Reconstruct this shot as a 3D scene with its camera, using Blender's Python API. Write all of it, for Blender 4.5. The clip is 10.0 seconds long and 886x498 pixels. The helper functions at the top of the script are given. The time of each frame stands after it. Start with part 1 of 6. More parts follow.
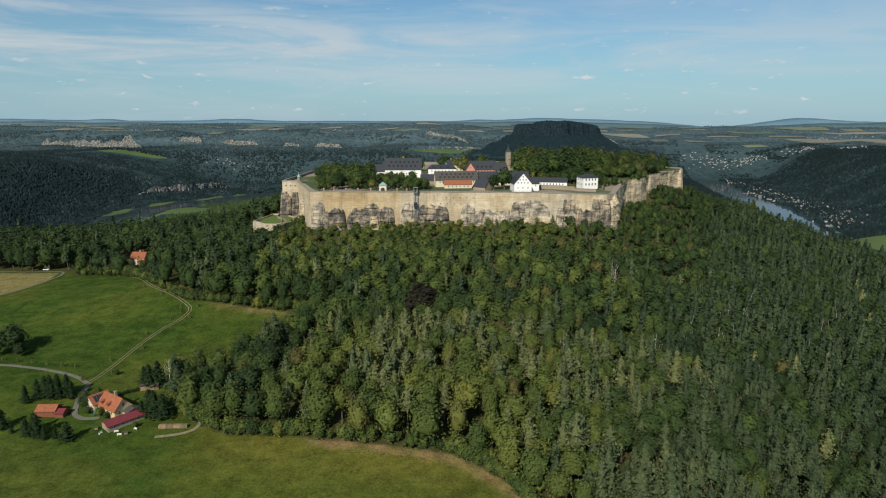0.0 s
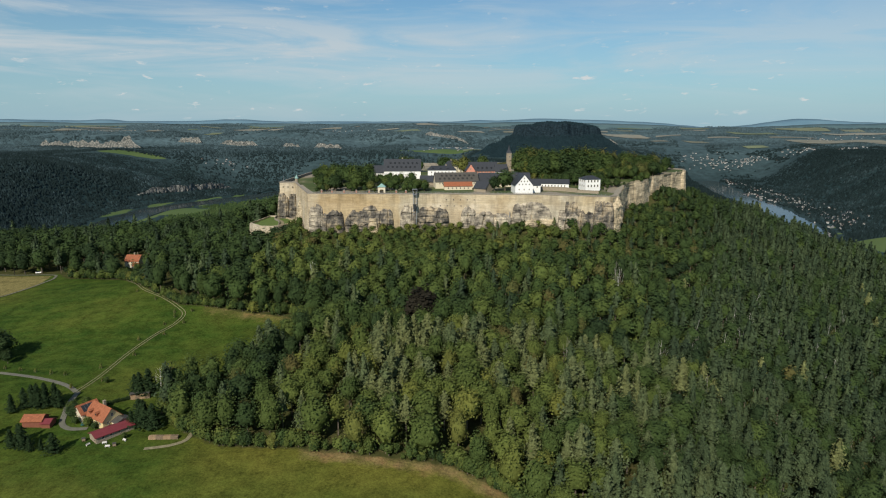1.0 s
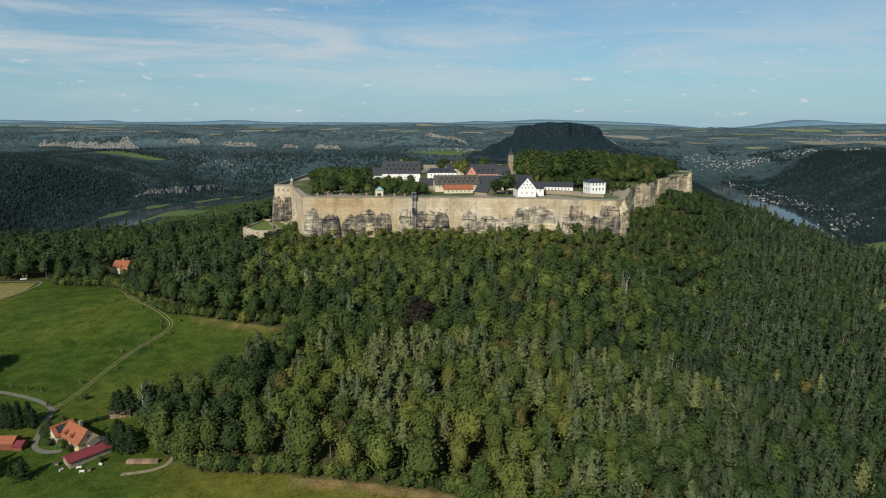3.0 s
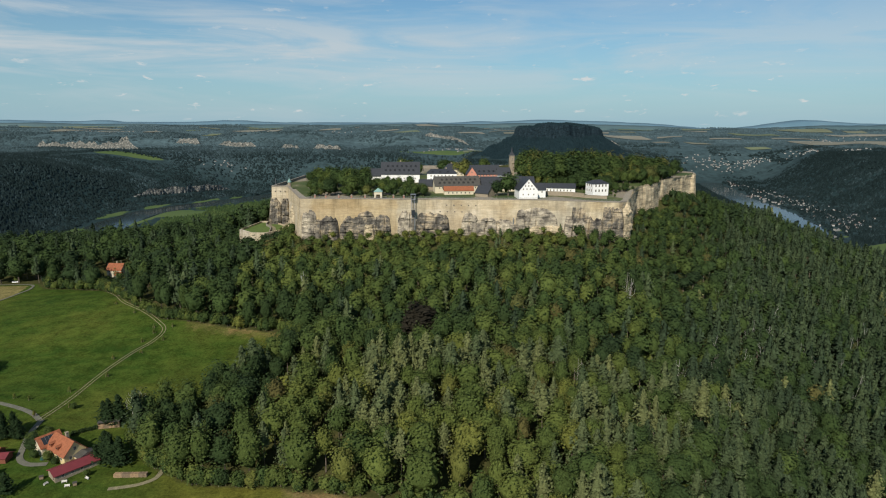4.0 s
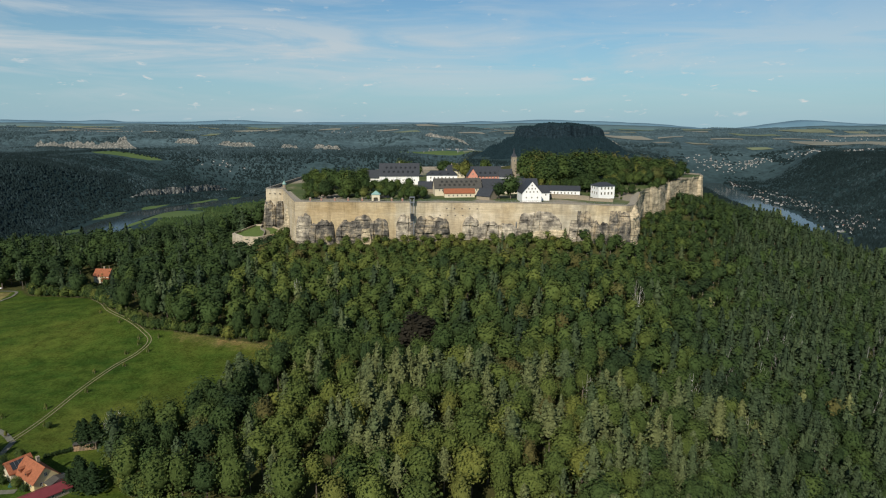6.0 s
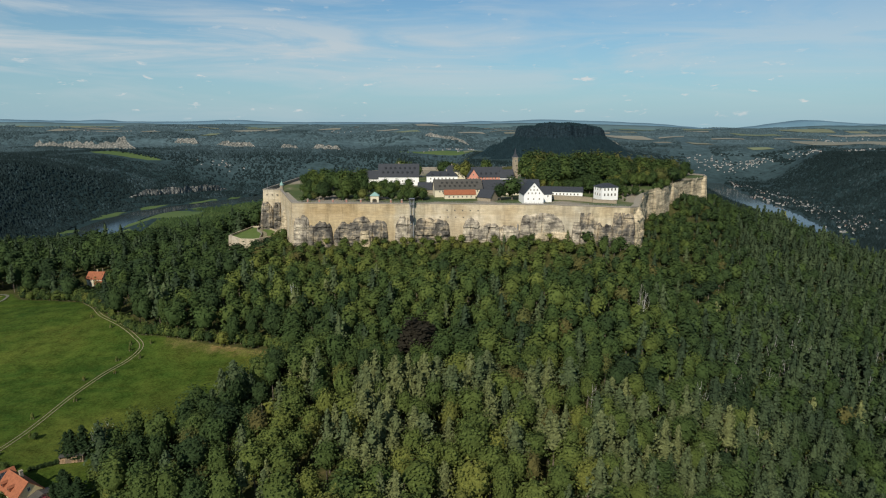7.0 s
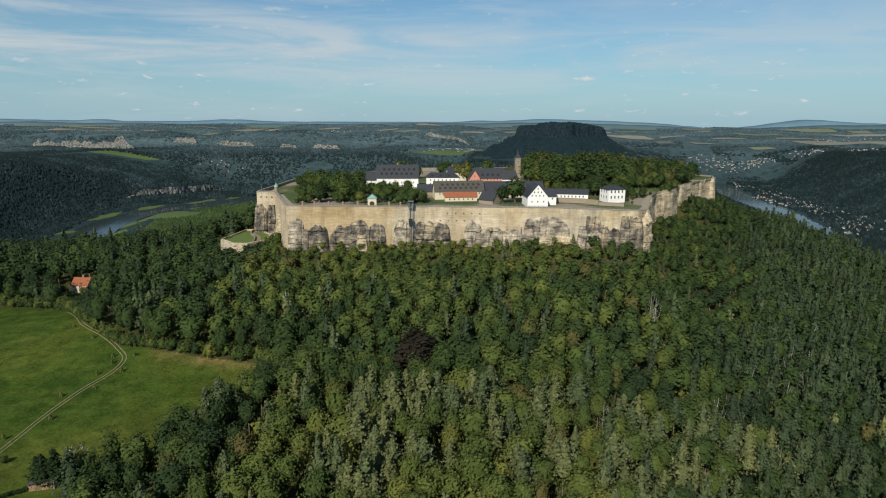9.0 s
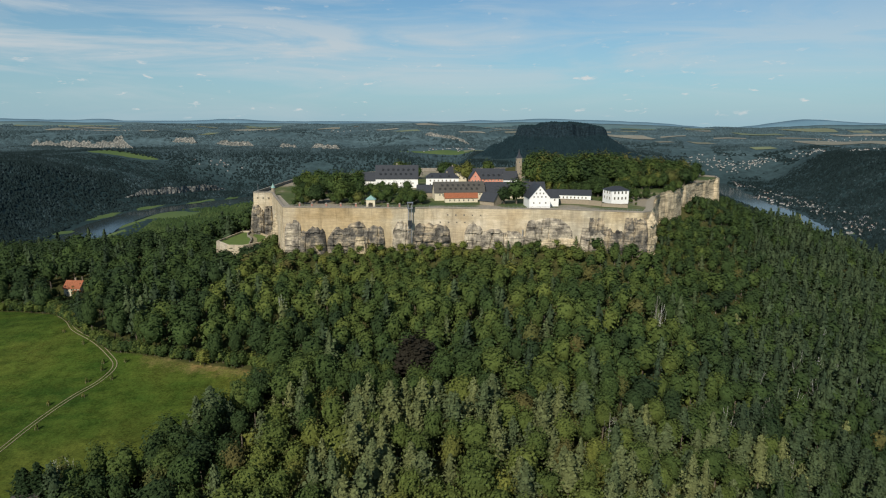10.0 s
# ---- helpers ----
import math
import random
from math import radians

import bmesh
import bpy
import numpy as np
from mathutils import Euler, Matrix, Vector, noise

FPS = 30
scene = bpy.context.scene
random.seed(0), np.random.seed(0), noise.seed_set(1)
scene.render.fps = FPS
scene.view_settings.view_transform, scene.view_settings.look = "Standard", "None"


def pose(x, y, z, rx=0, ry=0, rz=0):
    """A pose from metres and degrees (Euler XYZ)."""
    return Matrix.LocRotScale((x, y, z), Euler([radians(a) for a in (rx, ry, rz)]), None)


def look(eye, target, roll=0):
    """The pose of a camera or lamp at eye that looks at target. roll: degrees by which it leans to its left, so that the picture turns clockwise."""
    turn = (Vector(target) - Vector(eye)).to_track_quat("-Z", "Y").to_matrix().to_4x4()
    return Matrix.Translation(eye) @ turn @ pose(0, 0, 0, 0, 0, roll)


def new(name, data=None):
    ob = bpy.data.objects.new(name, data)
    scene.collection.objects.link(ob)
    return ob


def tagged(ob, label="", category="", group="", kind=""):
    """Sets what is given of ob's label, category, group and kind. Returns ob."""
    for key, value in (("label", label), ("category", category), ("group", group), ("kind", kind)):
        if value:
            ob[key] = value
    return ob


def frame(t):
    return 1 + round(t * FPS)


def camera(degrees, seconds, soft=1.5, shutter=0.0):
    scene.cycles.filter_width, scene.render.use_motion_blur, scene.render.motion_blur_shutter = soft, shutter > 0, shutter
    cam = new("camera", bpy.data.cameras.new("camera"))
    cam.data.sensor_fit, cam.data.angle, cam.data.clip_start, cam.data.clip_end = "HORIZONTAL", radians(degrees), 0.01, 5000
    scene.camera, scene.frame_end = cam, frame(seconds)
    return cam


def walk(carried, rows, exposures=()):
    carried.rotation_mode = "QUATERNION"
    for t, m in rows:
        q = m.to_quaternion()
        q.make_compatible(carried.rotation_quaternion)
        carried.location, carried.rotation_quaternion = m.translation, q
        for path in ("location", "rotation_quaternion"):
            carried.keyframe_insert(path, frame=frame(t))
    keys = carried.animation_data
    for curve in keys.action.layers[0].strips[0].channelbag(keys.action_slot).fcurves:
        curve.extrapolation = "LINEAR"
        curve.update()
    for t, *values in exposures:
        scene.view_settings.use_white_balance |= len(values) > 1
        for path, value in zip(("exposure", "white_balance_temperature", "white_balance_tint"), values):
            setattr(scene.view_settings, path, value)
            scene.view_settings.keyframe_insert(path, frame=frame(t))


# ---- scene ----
cam = camera(71.6, 10.0, soft=1.12)
METRES, EYE, TILT, LEAN, TURN = 64.5, 300.0, -12.0, 0.0, 0.0
ROWS = [
    (0.0, 0.0, 0.0, 0.0, 0.0, 0.0, -0.0),
    (0.5, 0.0007, 0.0461, 0.0135, -0.01, 0.03, -0.01),
    (1.0, 0.0009, 0.0959, 0.028, -0.01, 0.05, -0.02),
    (1.5, 0.0011, 0.1419, 0.0417, -0.01, 0.07, -0.03),
    (2.0, 0.0015, 0.1916, 0.0569, -0.01, 0.08, -0.04),
    (2.5, 0.0017, 0.2373, 0.0707, -0.01, 0.11, -0.04),
    (4.0, 0.0026, 0.3812, 0.1148, -0.01, 0.14, -0.06),
    (4.5, 0.0024, 0.427, 0.1293, -0.02, 0.14, -0.06),
    (5.0, 0.0019, 0.4766, 0.1447, -0.02, 0.13, -0.07),
    (5.5, 0.0014, 0.5224, 0.1587, -0.02, 0.14, -0.08),
    (7.0, -0.0, 0.6687, 0.2033, -0.01, 0.12, -0.1),
    (7.5, -0.0008, 0.7148, 0.2171, -0.01, 0.12, -0.11),
    (8.0, -0.0012, 0.7645, 0.2319, -0.0, 0.11, -0.12),
    (8.5, -0.0016, 0.8107, 0.2457, -0.0, 0.1, -0.12),
    (9.0, -0.0019, 0.8609, 0.2602, -0.0, 0.08, -0.12),
    (9.5, -0.0022, 0.9074, 0.2737, 0.01, 0.06, -0.12),
    (10.0, -0.0021, 0.9576, 0.2879, -0.0, 0.05, -0.12),
]
walk(cam, [(t, pose(0, 0, EYE, TILT, LEAN, TURN) @ pose(METRES * x, 1.41 * METRES * y, METRES * z, 90 + pitch, roll, yaw)) for t, x, y, z, yaw, pitch, roll in ROWS])

# ---- light ----
SUN_ROT, SUN_EL = radians(201.0), radians(37.0)
sun_dir = Vector((math.sin(SUN_ROT) * math.cos(SUN_EL), math.cos(SUN_ROT) * math.cos(SUN_EL), math.sin(SUN_EL)))
sun = new("sun", bpy.data.lights.new("sun", "SUN"))
sun.data.energy, sun.data.angle, sun.data.color = 4.8, radians(0.6), (1.0, 0.93, 0.82)
sun.matrix_world = look(sun_dir * 900 + Vector((0, 300, 0)), (0, 300, 0))

world = bpy.data.worlds.new("sky")
scene.world = world
world.use_nodes = True
wn, wl = world.node_tree.nodes, world.node_tree.links
wn.clear()


def wmath(op, a, b=None):
    n = wn.new("ShaderNodeMath")
    n.operation = op
    for i, v in enumerate((a, b)):
        if isinstance(v, (int, float)):
            n.inputs[i].default_value = v
        elif v is not None:
            wl.new(v, n.inputs[i])
    return n.outputs[0]


def wramp(value, stops):
    r = wn.new("ShaderNodeValToRGB")
    for i, (p, c) in enumerate(stops):
        e = r.color_ramp.elements[i] if i < 2 else r.color_ramp.elements.new(p)
        e.position, e.color = p, (*c, 1) if isinstance(c, tuple) else (c, c, c, 1)
    wl.new(value, r.inputs[0])
    return r.outputs[0]


def wmix(fac, a, b):
    m = wn.new("ShaderNodeMix")
    m.data_type = "RGBA"
    wl.new(fac, m.inputs[0]), wl.new(a, m.inputs[6])
    if isinstance(b, tuple):
        m.inputs[7].default_value = (*b, 1)
    else:
        wl.new(b, m.inputs[7])
    return m.outputs[2]


def wnoise(vec, scale, detail, rough=0.55, distortion=0.0):
    n = wn.new("ShaderNodeTexNoise")
    n.inputs["Scale"].default_value, n.inputs["Detail"].default_value = scale, detail
    n.inputs["Roughness"].default_value, n.inputs["Distortion"].default_value = rough, distortion
    wl.new(vec, n.inputs["Vector"])
    return n.outputs["Fac"]


def wvec(x, y, z):
    c = wn.new("ShaderNodeCombineXYZ")
    for i, v in enumerate((x, y, z)):
        if isinstance(v, (int, float)):
            c.inputs[i].default_value = v
        else:
            wl.new(v, c.inputs[i])
    return c.outputs[0]


sky = wn.new("ShaderNodeTexSky")
sky.sky_type, sky.sun_disc = "NISHITA", False
sky.sun_elevation, sky.sun_rotation = SUN_EL, SUN_ROT
sky.altitude, sky.air_density, sky.dust_density, sky.ozone_density = 400, 1.0, 0.6, 2.2
coords = wn.new("ShaderNodeTexCoord").outputs["Generated"]
split = wn.new("ShaderNodeSeparateXYZ")
wl.new(coords, split.inputs[0])
dx, dy, dz = split.outputs
# high veils of cloud, drawn out sideways, and a band of small fair-weather clouds low down
veil = wnoise(wvec(wmath("MULTIPLY", dx, 3.0), wmath("MULTIPLY", dy, 3.0), wmath("MULTIPLY", dz, 26.0)), 1.0, 8, 0.6, 0.7)
broad = wnoise(wvec(wmath("MULTIPLY", dx, 1.4), wmath("MULTIPLY", dy, 1.4), wmath("MULTIPLY", dz, 5.0)), 1.3, 2)
veil = wramp(wmath("ADD", wmath("MULTIPLY", veil, 0.72), wmath("MULTIPLY", broad, 0.28)), [(0.44, 0.0), (0.51, 0.4), (0.60, 1.0)])
layer = wramp(dz, [(0.02, 0.25), (0.07, 0.8), (0.11, 1.0), (0.15, 0.55), (0.2, 0.6)])
veil = wmath("MULTIPLY", veil, layer)
west = wramp(wmath("ADD", wmath("MULTIPLY", dx, 0.5), 0.5), [(0.3, 1.0), (0.58, 0.55), (0.8, 0.42)])
veil = wmath("MULTIPLY", veil, west)
puff = wnoise(wvec(wmath("MULTIPLY", dx, 26.0), wmath("MULTIPLY", dy, 3.0), wmath("MULTIPLY", dz, 80.0)), 1.3, 6, 0.58, 0.3)
puff = wramp(puff, [(0.63, 0.0), (0.71, 0.9)])
band = wramp(dz, [(0.0, 0.3), (0.02, 1.0), (0.06, 1.0), (0.09, 0.5), (0.12, 0.3), (0.17, 0.45)])
puff = wmath("MULTIPLY", puff, band)
deep = wn.new("ShaderNodeMix")
deep.data_type, deep.blend_type = "RGBA", "MULTIPLY"
deep.inputs[0].default_value, deep.inputs[7].default_value = 1.0, (0.70, 0.97, 1.07, 1)
wl.new(sky.outputs[0], deep.inputs[6])
haze = wramp(dz, [(0.0, 0.75), (0.06, 0.5), (0.2, 0.0)])
air = wmix(haze, deep.outputs[2], (4.0, 6.2, 7.6))
tint = wmix(veil, air, (6.8, 7.5, 7.9))
tint = wmix(puff, tint, (8.2, 8.4, 8.4))
background = wn.new("ShaderNodeBackground")
background.inputs[1].default_value = 0.08
wl.new(tint, background.inputs[0])
out = wn.new("ShaderNodeOutputWorld")
wl.new(background.outputs[0], out.inputs[0])


# ---- materials ----
class Mat:
    """A small builder for node materials."""

    def __init__(self, name, rough=0.8, metal=0.0):
        self.m = bpy.data.materials.new(name)
        self.m.use_nodes = True
        self.n, self.l = self.m.node_tree.nodes, self.m.node_tree.links
        self.b = self.n["Principled BSDF"]
        self.b.inputs["Roughness"].default_value, self.b.inputs["Metallic"].default_value = rough, metal
        self.b.inputs["Specular IOR Level"].default_value = 0.25
        self.where = self.n.new("ShaderNodeNewGeometry").outputs["Position"]

    def put(self, socket, v):
        if isinstance(v, (int, float)):
            socket.default_value = v
        elif isinstance(v, tuple):
            socket.default_value = (*v, 1) if len(v) == 3 else v
        else:
            self.l.new(v, socket)

    def noise(self, scale, detail=4, rough=0.55, stretch=(1, 1, 1), distortion=0.0):
        mp = self.n.new("ShaderNodeMapping")
        mp.inputs["Scale"].default_value = stretch
        self.l.new(self.where, mp.inputs[0])
        t = self.n.new("ShaderNodeTexNoise")
        t.inputs["Scale"].default_value, t.inputs["Detail"].default_value = scale, detail
        t.inputs["Roughness"].default_value, t.inputs["Distortion"].default_value = rough, distortion
        self.l.new(mp.outputs[0], t.inputs["Vector"])
        return t.outputs["Fac"]

    def ramp(self, fac, stops):
        r = self.n.new("ShaderNodeValToRGB")
        for i, (p, c) in enumerate(stops):
            e = r.color_ramp.elements[i] if i < 2 else r.color_ramp.elements.new(p)
            e.position, e.color = p, (*c, 1) if isinstance(c, tuple) else (c, c, c, 1)
        self.l.new(fac, r.inputs[0])
        return r.outputs[0]

    def mix(self, fac, a, b, blend="MIX"):
        x = self.n.new("ShaderNodeMix")
        x.data_type, x.blend_type = "RGBA", blend
        self.put(x.inputs[0], fac), self.put(x.inputs[6], a), self.put(x.inputs[7], b)
        return x.outputs[2]

    def math(self, op, a, b=0.0):
        x = self.n.new("ShaderNodeMath")
        x.operation = op
        self.put(x.inputs[0], a), self.put(x.inputs[1], b)
        return x.outputs[0]

    def attr(self, name):
        a = self.n.new("ShaderNodeAttribute")
        a.attribute_name = name
        return a.outputs["Fac"]

    def island(self):
        return self.n.new("ShaderNodeNewGeometry").outputs["Random Per Island"]

    def each(self):
        return self.n.new("ShaderNodeObjectInfo").outputs["Random"]

    def bump(self, height, strength=0.4, distance=0.1):
        b = self.n.new("ShaderNodeBump")
        b.inputs["Strength"].default_value, b.inputs["Distance"].default_value = strength, distance
        self.l.new(height, b.inputs["Height"])
        self.l.new(b.outputs[0], self.b.inputs["Normal"])

    def color(self, c):
        self.put(self.b.inputs["Base Color"], c)
        return self.m


def plain(name, c, rough=0.7, vary=0.2, scale=0.8, metal=0.0, bump=0.0):
    """A painted, rendered or worn surface of one colour with stains at two scales."""
    k = Mat(name, rough, metal)
    dark = tuple(v * (1 - vary) for v in c)
    light = tuple(min(1, v * (1 + 0.5 * vary)) for v in c)
    f = k.math("ADD", k.math("MULTIPLY", k.noise(scale, 6), 0.6), k.math("MULTIPLY", k.noise(scale * 7, 3), 0.4))
    if bump:
        k.bump(k.noise(scale * 9, 4), bump, 0.05)
    return k.color(k.ramp(f, [(0.3, dark), (0.7, light)]))


def foliage(name, stops, gap=0.15, grain=1.7, relief=0.7):
    """Leaves: a tint per tree, lighter and darker clumps, and a fine leafy grain."""
    k = Mat(name, 0.8)
    k.b.inputs["Specular IOR Level"].default_value = 0.06
    base = k.ramp(k.attr("tint"), stops)
    clump = k.ramp(k.island(), [(0.0, 1 - gap), (1.0, 1 + gap)])
    c = k.mix(1.0, base, clump, "MULTIPLY")
    leafy = k.math("ADD", k.math("MULTIPLY", k.noise(grain * 0.55, 4, 0.7), 0.5), k.math("MULTIPLY", k.noise(grain * 1.5, 4, 0.75), 0.5))
    c = k.mix(1.0, c, k.ramp(leafy, [(0.38, 0.74), (0.5, 1.0), (0.62, 1.28)]), "MULTIPLY")
    k.bump(leafy, 1.0, relief)
    t = k.n.new("ShaderNodeBsdfTranslucent")
    k.l.new(c, t.inputs[0])
    mx = k.n.new("ShaderNodeMixShader")
    mx.inputs[0].default_value = 0.1
    k.l.new(k.b.outputs[0], mx.inputs[1]), k.l.new(t.outputs[0], mx.inputs[2])
    k.l.new(mx.outputs[0], k.n["Material Output"].inputs[0])
    return k.color(c)


BROAD = [(0.0, (0.026, 0.044, 0.019)), (0.25, (0.049, 0.078, 0.024)), (0.5, (0.079, 0.107, 0.028)), (0.75, (0.112, 0.138, 0.034)), (0.88, (0.145, 0.154, 0.036)), (0.94, (0.088, 0.098, 0.032)), (1.0, (0.104, 0.094, 0.033))]
NEEDLE = [(0.0, (0.033, 0.052, 0.029)), (0.35, (0.072, 0.100, 0.046)), (0.7, (0.116, 0.140, 0.061)), (1.0, (0.165, 0.18, 0.07))]
leaf_broad = foliage("broad_leaves", BROAD)
leaf_needle = foliage("needles", NEEDLE)
leaf_spruce = foliage("garden_spruce_needles", [(0.0, (0.022, 0.04, 0.016)), (1.0, (0.045, 0.07, 0.026))])
leaf_copper = foliage("copper_leaves", [(0.0, (0.021, 0.020, 0.014)), (1.0, (0.032, 0.027, 0.018))])
# Far trees: distance haze and valley shade are put into these leaf tints.
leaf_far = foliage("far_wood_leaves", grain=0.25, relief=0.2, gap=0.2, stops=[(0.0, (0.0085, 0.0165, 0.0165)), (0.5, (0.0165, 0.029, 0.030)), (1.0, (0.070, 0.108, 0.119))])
leaf_valley = foliage("valley_wood_leaves", grain=0.3, relief=0.4, gap=0.25, stops=[(0.0, (0.028, 0.052, 0.018)), (0.5, (0.048, 0.076, 0.026)), (1.0, (0.075, 0.10, 0.034))])
bark = plain("bark", (0.16, 0.13, 0.10), 0.9, 0.4, 2.0)
birch_bark = plain("birch_bark", (0.55, 0.53, 0.48), 0.8, 0.4, 1.5)


def near_ground_material():
    """Meadow grass, with dry strips and a stubble field, that gives way to leaf litter under the trees."""
    k = Mat("meadow_and_forest_floor", 0.95)
    k.b.inputs["Specular IOR Level"].default_value = 0.03
    a = k.ramp(k.noise(0.014, 5, 0.6), [(0.36, (0.020, 0.046, 0.008)), (0.5, (0.041, 0.070, 0.011)), (0.64, (0.083, 0.092, 0.018))])
    lines = k.noise(0.10, 5, 0.65, (0.7, 1.5, 1), 0.4)
    a = k.mix(0.5, a, k.ramp(lines, [(0.38, (0.024, 0.048, 0.008)), (0.62, (0.066, 0.088, 0.015))]))
    fine = k.math("ADD", k.math("MULTIPLY", k.ramp(k.noise(1.0, 7, 0.75), [(0.36, 0.35), (0.64, 1.6)]), 0.55), k.math("MULTIPLY", k.ramp(k.noise(0.16, 5, 0.7), [(0.36, 0.5), (0.64, 1.5)]), 0.5))
    a = k.mix(1.0, a, fine, "MULTIPLY")
    a = k.mix(k.math("MULTIPLY", k.attr("olive"), k.ramp(k.noise(0.03, 5, 0.65), [(0.3, 0.35), (0.65, 1.0)])), a, k.mix(1.0, (0.125, 0.115, 0.022), fine, "MULTIPLY"))
    dry = k.ramp(k.noise(0.09, 6, 0.7), [(0.3, (0.10, 0.10, 0.03)), (0.5, (0.17, 0.13, 0.055)), (0.7, (0.25, 0.15, 0.07))])
    grain = k.math("MULTIPLY", k.math("SUBTRACT", k.noise(0.22, 6, 0.7), 0.5), 0.9)
    a = k.mix(k.ramp(k.math("ADD", k.attr("dry"), grain), [(0.35, 0.0), (0.75, 0.95)]), a, k.mix(1.0, dry, fine, "MULTIPLY"))
    straw = k.mix(1.0, (0.165, 0.142, 0.055), fine, "MULTIPLY")
    a = k.mix(k.ramp(k.math("ADD", k.attr("straw"), k.math("MULTIPLY", grain, 0.3)), [(0.46, 0.0), (0.54, 1.0)]), a, straw)
    litter = k.ramp(k.noise(0.25, 6, 0.65), [(0.3, (0.035, 0.042, 0.014)), (0.55, (0.06, 0.062, 0.022)), (0.75, (0.12, 0.095, 0.045))])
    a = k.mix(k.ramp(k.math("ADD", k.attr("meadow"), k.math("MULTIPLY", grain, 0.3)), [(0.44, 0.0), (0.56, 1.0)]), litter, a)
    k.bump(k.noise(1.4, 6, 0.7), 0.5, 0.4)
    return k.color(a)


def far_wood_material():
    """Far woods with green river meadows; haze and valley shade are painted in."""
    k = Mat("far_woods_and_fields", 0.9)
    k.b.inputs["Specular IOR Level"].default_value = 0.08
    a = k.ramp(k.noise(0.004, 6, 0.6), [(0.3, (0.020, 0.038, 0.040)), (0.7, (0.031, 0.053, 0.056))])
    a = k.mix(k.attr("far_haze"), a, k.ramp(k.noise(0.003, 6, 0.65, (0.5, 1.6, 1)), [(0.34, (0.040, 0.068, 0.075)), (0.66, (0.077, 0.118, 0.128))]))
    # spruce: darker bluish ground, shade of the valley sides put into the colour
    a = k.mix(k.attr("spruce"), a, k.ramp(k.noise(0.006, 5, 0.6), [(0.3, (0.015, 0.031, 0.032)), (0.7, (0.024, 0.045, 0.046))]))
    b = k.ramp(k.noise(0.035, 5, 0.7), [(0.35, 0.7), (0.65, 1.25)])
    a = k.mix(1.0, a, b, "MULTIPLY")
    ragged = k.math("ADD", k.attr("patch"), k.math("MULTIPLY", k.math("SUBTRACT", k.noise(0.02, 4), 0.5), 0.3))
    a = k.mix(k.ramp(ragged, [(0.46, 0.0), (0.54, 1.0)]), a, k.ramp(k.noise(0.006, 5), [(0.3, (0.060, 0.098, 0.034)), (0.7, (0.095, 0.132, 0.046))]))
    k.bump(k.noise(0.012, 4, 0.55), 0.8, 6.0)
    return k.color(a)


near_ground, far_wood = near_ground_material(), far_wood_material()


